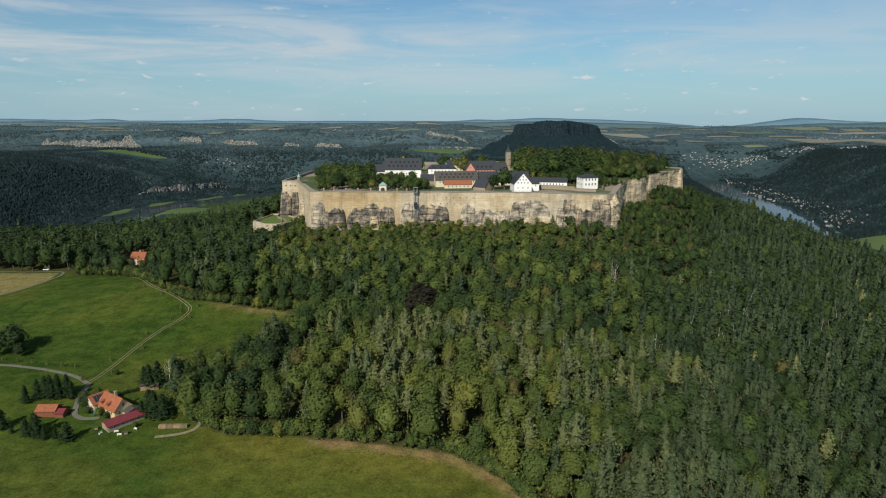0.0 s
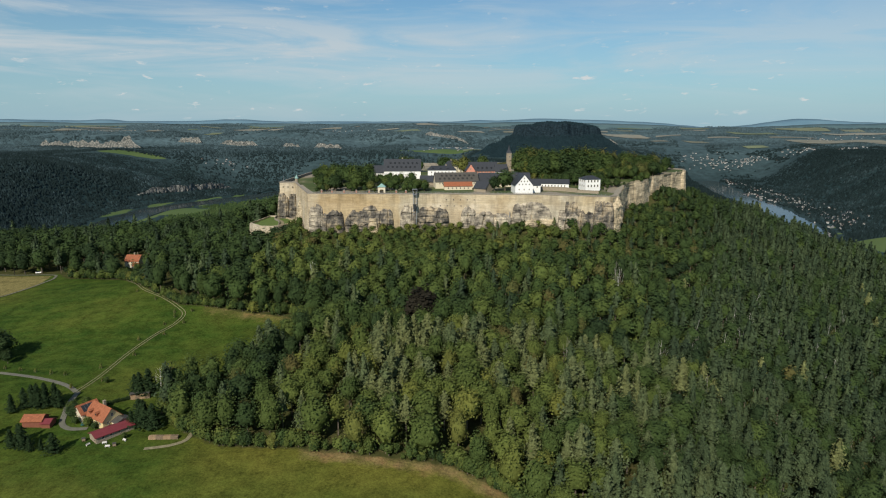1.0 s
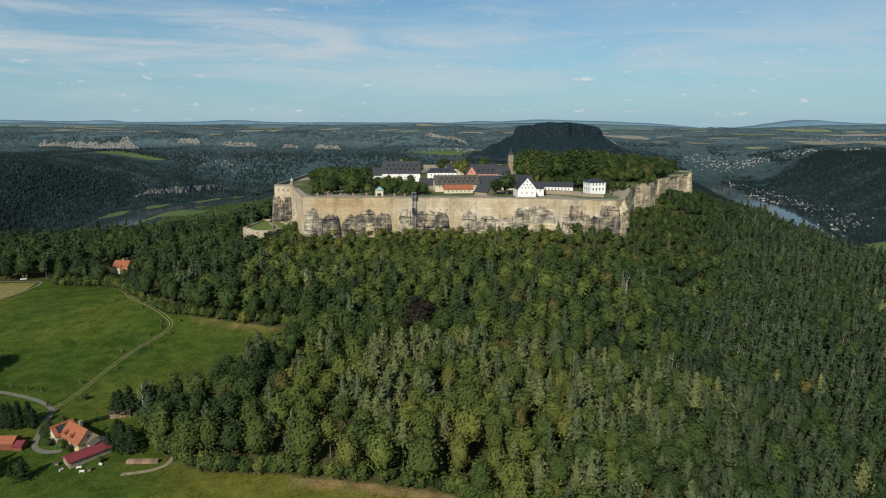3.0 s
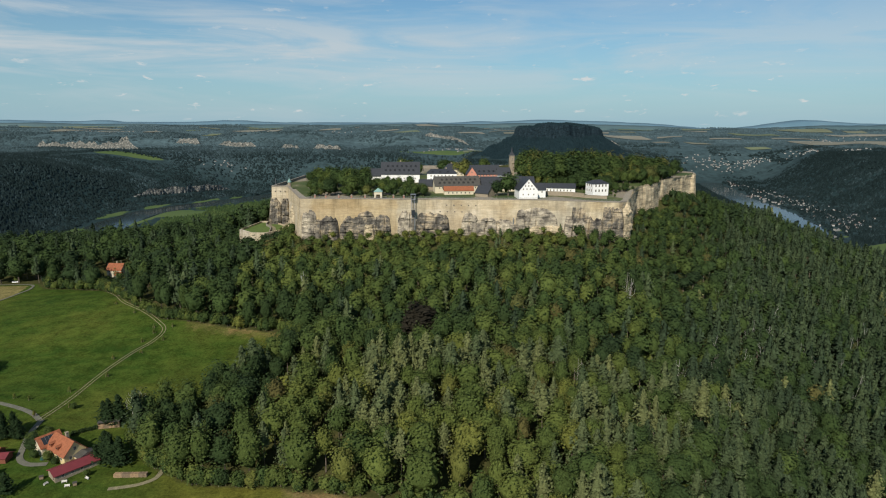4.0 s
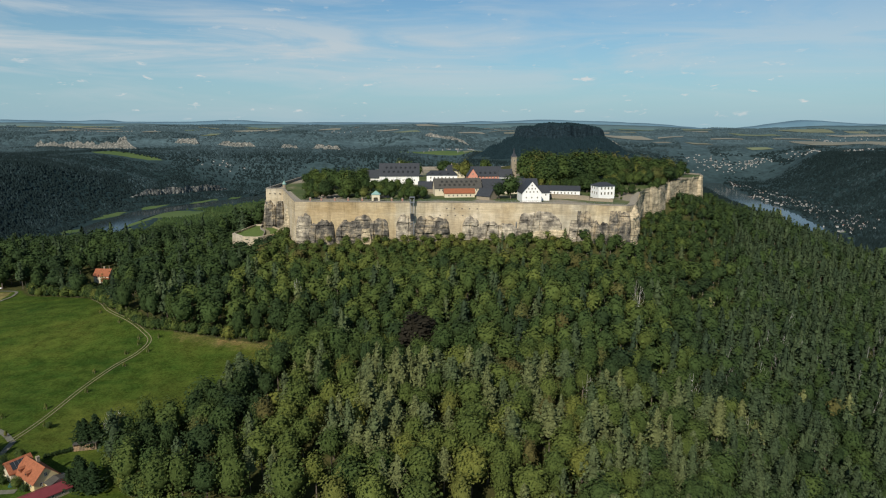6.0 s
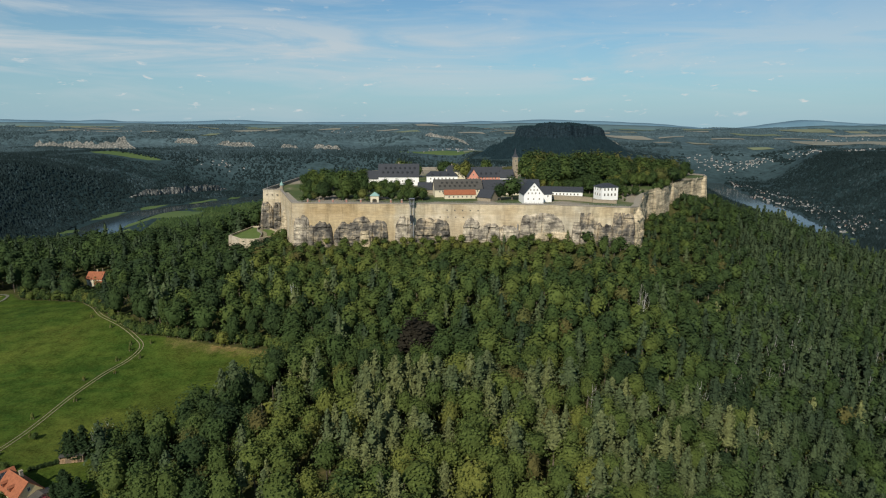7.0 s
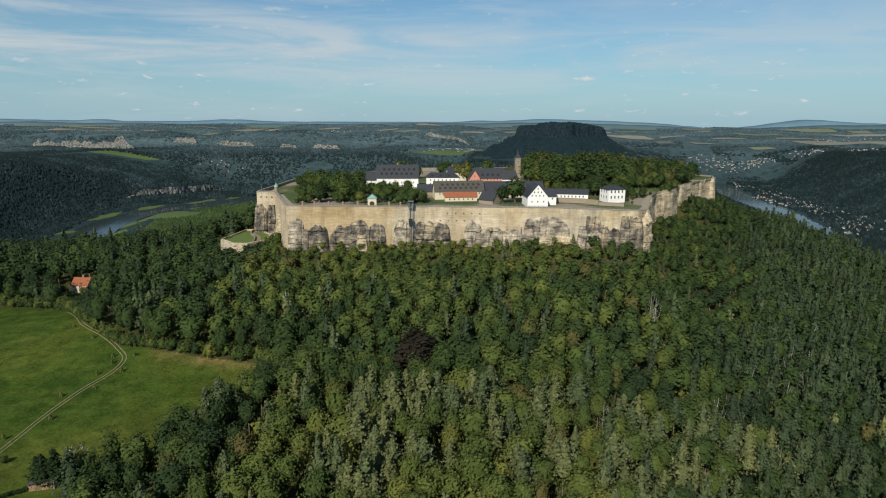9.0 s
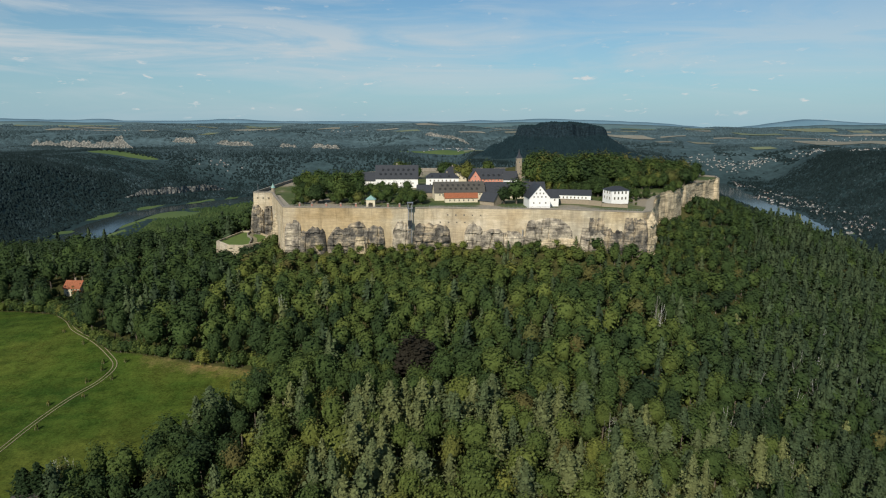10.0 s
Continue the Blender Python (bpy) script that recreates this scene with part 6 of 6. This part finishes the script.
def bare_tree(x, y, h, label, mat, seed, lean=4, limbs=9):
    """A dead or thin tree: a bare trunk with forked branches."""
    rng = random.Random(seed)
    ob = new("bare_tree")
    ob.matrix_basis = pose(x, y, gz(x, y) - 0.3, rng.uniform(-lean, lean), rng.uniform(-lean, lean), rng.uniform(0, 360))
    tagged(ob, label, "tree", "bare trees in the wood")
    v, f = tube([(0, 0, 0), (0.2, 0.1, h * 0.5), (0.1, -0.2, h)], (0.2, 0.13, 0.04), 6)
    shared("trunk", mesh_from("trunk", v, f, [mat]), ob)
    for k in range(limbs):
        a, z0 = rng.uniform(0, 6.28), h * rng.uniform(0.35, 0.92)
        r = (h - z0) * 0.35 + 0.8
        p1 = (r * 0.5 * math.cos(a), r * 0.5 * math.sin(a), z0 + r * 0.5)
        p2 = (r * 0.7 * math.cos(a + 0.3), r * 0.7 * math.sin(a + 0.3), z0 + r * 1.5)
        v, f = tube([(0.1, 0, z0), p1, p2], (0.08, 0.05, 0.015), 4)
        shared("branch", mesh_from("branch", v, f, [mat]), ob)


for i, (x, y, h) in enumerate(((115, 407, 27), (117, 405, 25), (-86, 400, 22), (62, 300, 24), (-133, 279, 13), (-130, 282, 12), (150, 350, 22), (175, 372, 21), (205, 395, 20), (140, 310, 22), (185, 335, 22), (215, 420, 20), (232, 400, 19), (120, 330, 22))):
    bare_tree(x, y, h, "pale bare trunk with thin broken branches", birch_bark if i % 3 else dead_wood, 70 + i)
rng5 = random.Random(81)
slope_birch = plain("grey_birch_bark", (0.34, 0.33, 0.30), 0.8, 0.4, 1.5)
for i in range(18):
    y = rng5.uniform(330, 500)
    bare_tree(150 + 0.55 * (y - 330) + rng5.uniform(-35, 95), y, rng5.uniform(19, 24), "leaning white birch trunk among the slope's pines", slope_birch, 90 + i, 13, 5)


def sapling(x, y, h):
    """A young tree in its guard of three stakes."""
    tree = tree_thing("broad_e0", x, y, gz(x, y) - 0.1, h, 0.9, rng4.uniform(0, 6), rng4.uniform(0.6, 0.9), "young tree in a stake guard beside the track", "young trees along the track")
    for k in range(3):
        bm = bmesh.new()
        a = 2.094 * k
        box(bm, 0.7 * math.cos(a) - 0.04, 0.7 * math.sin(a) - 0.04, 0, 0.7 * math.cos(a) + 0.04, 0.7 * math.sin(a) + 0.04, 1.5)
        part("stake", bm, old_timber, tree)


for p, s_ in ((0.03, 1), (0.1, -1), (0.16, 1), (0.22, -1), (0.3, 1), (0.36, -1), (0.42, 1), (0.47, -1), (0.52, 1), (0.57, -1), (0.62, 1), (0.68, -1), (0.73, -1), (0.79, 1), (0.84, -1), (0.9, 1)):
    c = spline([(-172, 277), (-170, 292), (-168, 318), (-163, 338), (-157, 351), (-156, 363), (-164, 373), (-179, 387), (-197, 401), (-209, 415)], 20)
    i = int(p * (len(c) - 2))
    t = (c[i + 1] - c[i]).normalized()
    sapling(c[i].x - t.y * 4.5 * s_, c[i].y + t.x * 4.5 * s_, rng4.uniform(2.2, 3.4))
for x in (-188, -196, -205, -214, -223, -232):
    sapling(x, 290 + (-188 - x) * 0.22 + 5, rng4.uniform(2.0, 3.0))


def hedge(points, w, h, label):
    """A clipped hedge: a row of dense leafy clumps."""
    ob = new("hedge")
    tagged(ob, label, "hedge")
    st = Stand()
    rng = np.random.RandomState(12)
    for p in spline(points, 12):
        st.add(LOW_BROAD[rng.randint(4)], p.x + rng.uniform(-0.2, 0.2), p.y + rng.uniform(-0.2, 0.2), gz(p.x, p.y) - 0.2, h * rng.uniform(0.85, 1.15), w / h * 1.6, rng.uniform(0, 6), 0.1)
    me = mesh_from("leaves", np.concatenate(st.v), np.concatenate(st.f), [leaf_broad, bark, leaf_broad], np.concatenate(st.s), np.concatenate(st.t))
    shared("leaves", me, ob)


hedge([(-152, 266), (-148, 269), (-144, 271.5)], 1.4, 2.2, "dark clipped hedge behind the farmhouse")
hedge([(-162, 263), (-159, 262), (-157, 261)], 1.2, 1.8, "low leafy hedge beside the farm drive")


def parked_car(x, y, turn, mat, label):
    """A small parked car: body, glazed cabin, wheels."""
    ob = new("car")
    ob.matrix_basis = pose(x, y, gz(x, y) + 0.15, 0, 0, turn)
    tagged(ob, label, "car")
    bm = bmesh.new()
    prism(bm, [(-2.1, -0.85), (2.1, -0.85), (2.1, 0.85), (-2.1, 0.85)], 0.3, 0.95, 0.97)
    part("body", bm, mat, ob)
    bm = bmesh.new()
    prism(bm, [(-1.5, -0.78), (0.9, -0.78), (0.9, 0.78), (-1.5, 0.78)], 0.95, 1.5, 0.78)
    part("cabin", bm, glass_dark, ob)
    for wx in (-1.3, 1.3):
        for wy in (-0.82, 0.66):
            bm = bmesh.new()
            ring = circle(0.32, 10)
            a = [bm.verts.new((wx + p, wy, 0.32 + q)) for p, q in ring]
            b = [bm.verts.new((wx + p, wy + 0.18, 0.32 + q)) for p, q in ring]
            bm.faces.new(a), bm.faces.new(b[::-1])
            for i in range(10):
                bm.faces.new((a[i], b[i], b[(i + 1) % 10], a[(i + 1) % 10]))
            part("wheel", bm, slate, ob)


car_green = plain("teal_car_paint", (0.03, 0.13, 0.12), 0.3, 0.1, 1.0)
parked_car(-152, 250, 20, car_green, "teal car parked on the farmyard")
parked_car(-318, 478, 12, white_wall, "white car on the lane past the stubble field")


# ---- far country ----
def mesa_height(x, y):
    """The table mountain's shape: an uneven flat top, sheer sides, and a wooded skirt."""
    a = np.arctan2((y - 2340) / 100, (x - 424) / 147)
    edge_r = 1 + 0.05 * np.sin(3 * a + 1.0) + 0.05 * np.sin(7 * a + 0.4) + 0.035 * np.sin(13 * a + 2.0) + 0.02 * np.sin(29 * a)
    gap = (np.hypot((x - 424) / 147, (y - 2340) / 100) / edge_r - 1) * 125
    top = 283 - 10 * step(70, 90, 424 - x) - 16 * step(50, 160, x - 424) + 3.0 * waves(x, y, 90, 71) + 1.5 * waves(x, y, 22, 72)
    foot = 240 + 6 * waves(x, y, 120, 73)
    skirt = foot - (0.62 + 0.2 * step(-60, 160, x - 424)) * np.clip(gap - 6, 0, None) + 2.0 * waves(x, y, 45, 74)
    return skirt + (top - skirt) * step(9, -4, gap), gap


def table_mountain():
    """The wooded table mountain: cliffs cut by gullies between a forested top and a wooded skirt."""
    xs_, ys_ = np.arange(30, 820, 3.6), np.arange(2060, 2440, 3.6)
    MX, MY = np.meshgrid(xs_, ys_)
    MZ, gap = mesa_height(MX, MY)
    jag = np.random.RandomState(3).uniform(-1.2, 1.2, MX.shape) * (np.abs(gap) < 10)
    ids = np.arange(MX.size).reshape(MX.shape)
    quads_ = np.stack([ids[:-1, :-1], ids[:-1, 1:], ids[1:, 1:], ids[1:, :-1]], -1).reshape(-1, 4)
    g = ((gap[:-1, :-1] + gap[1:, 1:]) / 2).ravel()
    cliff = (np.abs(g - 2) < 7).astype(int)
    ob = new("table_mountain", mesh_from("table_mountain", np.stack([MX + jag, MY + jag, MZ], -1).reshape(-1, 3), quads_, [shaded_wood_cover, mesa_rock], cliff))
    tagged(ob, "wooded table mountain with sheer sandstone cliffs, painted dark for cloud shade", "mountain", kind="structure")
    rng = np.random.RandomState(19)
    x, y = rng.uniform(60, 780, 16000), rng.uniform(2080, 2380, 16000)
    z, gap = mesa_height(x, y)
    keep = (gap < -5) | (gap > 7)
    x, y, z = x[keep], y[keep], z[keep]
    h, r = rng.uniform(5, 9, len(x)), rng.uniform(2.6, 4.4, len(x))
    v = [np.stack([x, y, z + h * 0.8], 1)]
    for i in range(5):
        a = rng.uniform(0, 0.8, len(x)) + 1.2566 * i
        v.append(np.stack([x + r * np.cos(a), y + r * np.sin(a), z + h * rng.uniform(-0.4, 0.0, len(x))], 1))
    v = np.stack(v, 1).reshape(-1, 3)
    b = np.arange(len(x))[:, None] * 6
    f = np.concatenate([b + np.array([[0, 1 + i, 1 + (i + 1) % 5]]) for i in range(5)], 0)
    woods = new("mountain_woods", mesh_from("mountain_woods", v, f, [shaded_wood_cover], smooth=True))
    tagged(woods, "wood on the table mountain's top and skirt, painted dark for cloud shade", "forest", kind="stuff")


def shaded_wood_material():
    k = Mat("dark_shaded_wood_cover", 0.95)
    k.b.inputs["Specular IOR Level"].default_value = 0.06
    # Cloud shade over the mountain is put into this dark bluish colour.
    a = k.ramp(k.noise(0.05, 6, 0.7), [(0.3, (0.0090, 0.0205, 0.0255)), (0.7, (0.0165, 0.0330, 0.0390))])
    k.bump(k.noise(0.07, 6, 0.75), 1.0, 3.0)
    return k.color(a)


shaded_wood_cover = shaded_wood_material()
table_mountain()


def far_cliff(x0, y0, x1, y1, h, seed):
    """A pale, broken sandstone rock face in the far woods."""
    e = Vector((x1 - x0, y1 - y0))
    n, rows = max(24, int(e.length / 4)), 6
    nrm = Vector((e.y, -e.x)).normalized()
    verts, faces = [], []
    for i in range(n + 1):
        u = i / n
        p = Vector((x0, y0)) + e * u
        low = float(land(p.x, p.y)) - 4
        rise = max(0.0, 0.66 + 0.7 * noise.noise((u * e.length * 0.012, seed, 0)) + 0.2 * noise.noise((u * e.length * 0.05, seed, 4)))
        top = h * min(1.15, rise) * min(1, 6 * u, 6 * (1 - u))
        for j in range(rows + 1):
            v = j / rows
            o = 10 * noise.noise((u * e.length * 0.02, seed, v * 0.4)) + 5 * noise.noise((u * e.length * 0.11, v * 1.5, seed)) - 7 * v
            q = p + nrm * o
            verts.append((q.x, q.y, low + (top + 4) * v))
    for i in range(n):
        for j in range(rows):
            a = i * (rows + 1) + j
            faces.append((a, a + rows + 1, a + rows + 2, a + 1))
    ob = new("far_cliff", mesh_from("far_cliff", verts, faces, [rock_far]))
    tagged(ob, "pale sandstone cliff above the far river valley", "cliff", "cliffs above the river valley")


for cliff in ((-1112, 2218, -900, 2680, 36), (-2250, 3440, -1950, 3370, 50), (-1950, 3280, -1500, 3120, 58), (-1490, 3500, -1340, 3480, 50), (-1250, 3480, -1020, 3450, 44), (-860, 3330, -760, 3330, 30), (-690, 3320, -530, 3320, 34), (-120, 3590, 150, 3470, 26), (700, 3600, 1000, 3550, 30)):
    far_cliff(*cliff, int(cliff[0]) % 17)


def far_houses():
    """Villages of small white houses in the valley."""
    rng = random.Random(9)
    kinds = []
    for wall_m, roof_m, w, d, h, rh in ((village_wall, slate_old, 13, 9, 6, 4), (village_wall, tile_brown, 12, 9, 6, 4), (village_wall, slate_old, 15, 10, 7, 4), (village_wall, slate, 20, 11, 6, 5)):
        bm = bmesh.new()
        gable_body(bm, w, d, h, rh, 0)
        me = bpy.data.meshes.new("wall")
        bm.normal_update(), bm.to_mesh(me), bm.free(), me.materials.append(wall_m)
        bm = bmesh.new()
        roof_shape(bm, w, d, h, rh, 0)
        rf = bpy.data.meshes.new("roof")
        bm.normal_update(), bm.to_mesh(rf), bm.free(), rf.materials.append(roof_m)
        kinds.append((me, rf))
    spots = []
    for line_, count, wide in ((((1391, 3052), (1337, 2829)), 22, 9), (((1240, 2520), (1225, 2410), (1236, 2321), (1222, 2230)), 30, 14), (((1417, 2712), (1330, 2560)), 9, 24), (((1360, 2480), (1316, 2380), (1340, 2280), (1290, 2200), (1262, 2080)), 40, 40), (((1262, 2080), (1235, 1980), (1190, 1850), (1150, 1760), (1085, 1690)), 36, 34), (((1330, 2010), (1260, 1880)), 10, 30)):
        way = spline(line_, 40)
        for k in range(count):
            p = way[rng.randrange(len(way))]
            spots.append((p.x + rng.gauss(0, wide), p.y + rng.gauss(0, wide)))
    for cx, cy, sx, sy, n in VILLAGES:
        for k in range(n):
            spots.append((cx + rng.gauss(0, sx), cy + rng.gauss(0, sy)))
    spots.sort(key=lambda q: q[1])
    far_v, far_f, far_s = [], [], []
    for n_, (x, y) in enumerate(spots):
        kind, m = rng.choice((0, 0, 1, 2, 3)), pose(x, y, float(land(x, y)) + 0.3, 0, 0, rng.uniform(-70, 70)) @ Matrix.Scale(rng.uniform(0.34, 0.56), 4)
        if n_ < 210:
            ob = new("village_house")
            ob.matrix_basis = m
            shared("wall", kinds[kind][0], ob), shared("roof", kinds[kind][1], ob)
            tagged(ob, "small pale village house in the far valley", "house", "village houses in the far valley")
            continue
        for slot_, me in enumerate(kinds[kind]):
            me.calc_loop_triangles()
            base = len(far_v)
            far_v += [tuple(m @ v.co) for v in me.vertices]
            for t in me.loop_triangles:
                far_f.append([base + q for q in t.vertices])
                far_s.append(slot_)
    village = new("distant_villages", mesh_from("distant_villages", far_v, far_f, [village_wall, slate_old], far_s))
    tagged(village, "pale houses of distant villages among fields", "village", kind="stuff")


road_pale = plain("pale_road_surface", (0.22, 0.215, 0.20), 0.95, 0.2, 0.05)
tile_brown = plain("brown_roof_tiles", (0.15, 0.085, 0.065), 0.8, 0.25, 0.5)
village_wall = plain("village_render", (0.36, 0.355, 0.335), 0.85, 0.2, 0.1)
far_houses()
valley_road = ribbon("valley_road", [(1400, 2900), (1350, 2600), (1325, 2380), (1288, 2200), (1262, 2080), (1235, 1985), (1195, 1850), (1165, 1790), (1100, 1715), (1050, 1650), (1000, 1560)], 9, road_pale, 0.8, 2)
tagged(valley_road, "pale road along the far river bank", "road", kind="structure")


def ridge(depth, base, humps, mat, label, seed):
    """A long line of hills on the horizon."""
    xs_ = np.linspace(-4200, 4200, 240)
    z = np.full(len(xs_), base, float)
    for cx, w, h in humps:
        z += h * np.exp(-((xs_ - cx) / w) ** 2)
    z += 3.0 * waves(xs_, xs_ * 0, 900, seed) + 1.2 * waves(xs_, xs_ * 0, 160, seed + 1)
    verts, faces = [], []
    for i, x in enumerate(xs_):
        verts += [(x, depth - 320, 150), (x, depth - 120, z[i] - 16), (x, depth, z[i]), (x, depth + 60, 120)]
    for i in range(len(xs_) - 1):
        for k in range(3):
            faces.append((i * 4 + k, i * 4 + 4 + k, i * 4 + 5 + k, i * 4 + 1 + k))
    ob = new("backdrop", mesh_from("backdrop", verts, faces, [mat], smooth=True))
    tagged(ob, label, "hills", kind="structure")


# Backdrop hills: haze is painted into the colour and lifted by a glow.
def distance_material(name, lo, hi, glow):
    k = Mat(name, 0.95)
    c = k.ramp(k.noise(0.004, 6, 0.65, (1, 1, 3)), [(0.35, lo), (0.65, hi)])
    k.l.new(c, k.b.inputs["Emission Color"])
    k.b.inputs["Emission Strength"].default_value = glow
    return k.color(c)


ridge(4700, 266, [(-3200, 700, 12), (-300, 300, 6), (620, 500, 12), (2150, 500, -34), (2900, 500, 2)], distance_material("hazed_hill_woods", (0.045, 0.085, 0.095), (0.075, 0.115, 0.115), 0.35), "wooded hills on the horizon with blue-green haze painted in", 61)
ridge(4900, 281, [(-3412, 400, 18), (-2629, 130, 13), (-1629, 220, 13), (264, 130, 12), (820, 330, 22), (1220, 180, 8), (2130, 420, -42), (2780, 260, 24), (3400, 300, -6)], distance_material("hazed_blue_hills", (0.07, 0.13, 0.17), (0.09, 0.155, 0.19), 0.5), "hills on the horizon with pale blue haze painted in", 67)
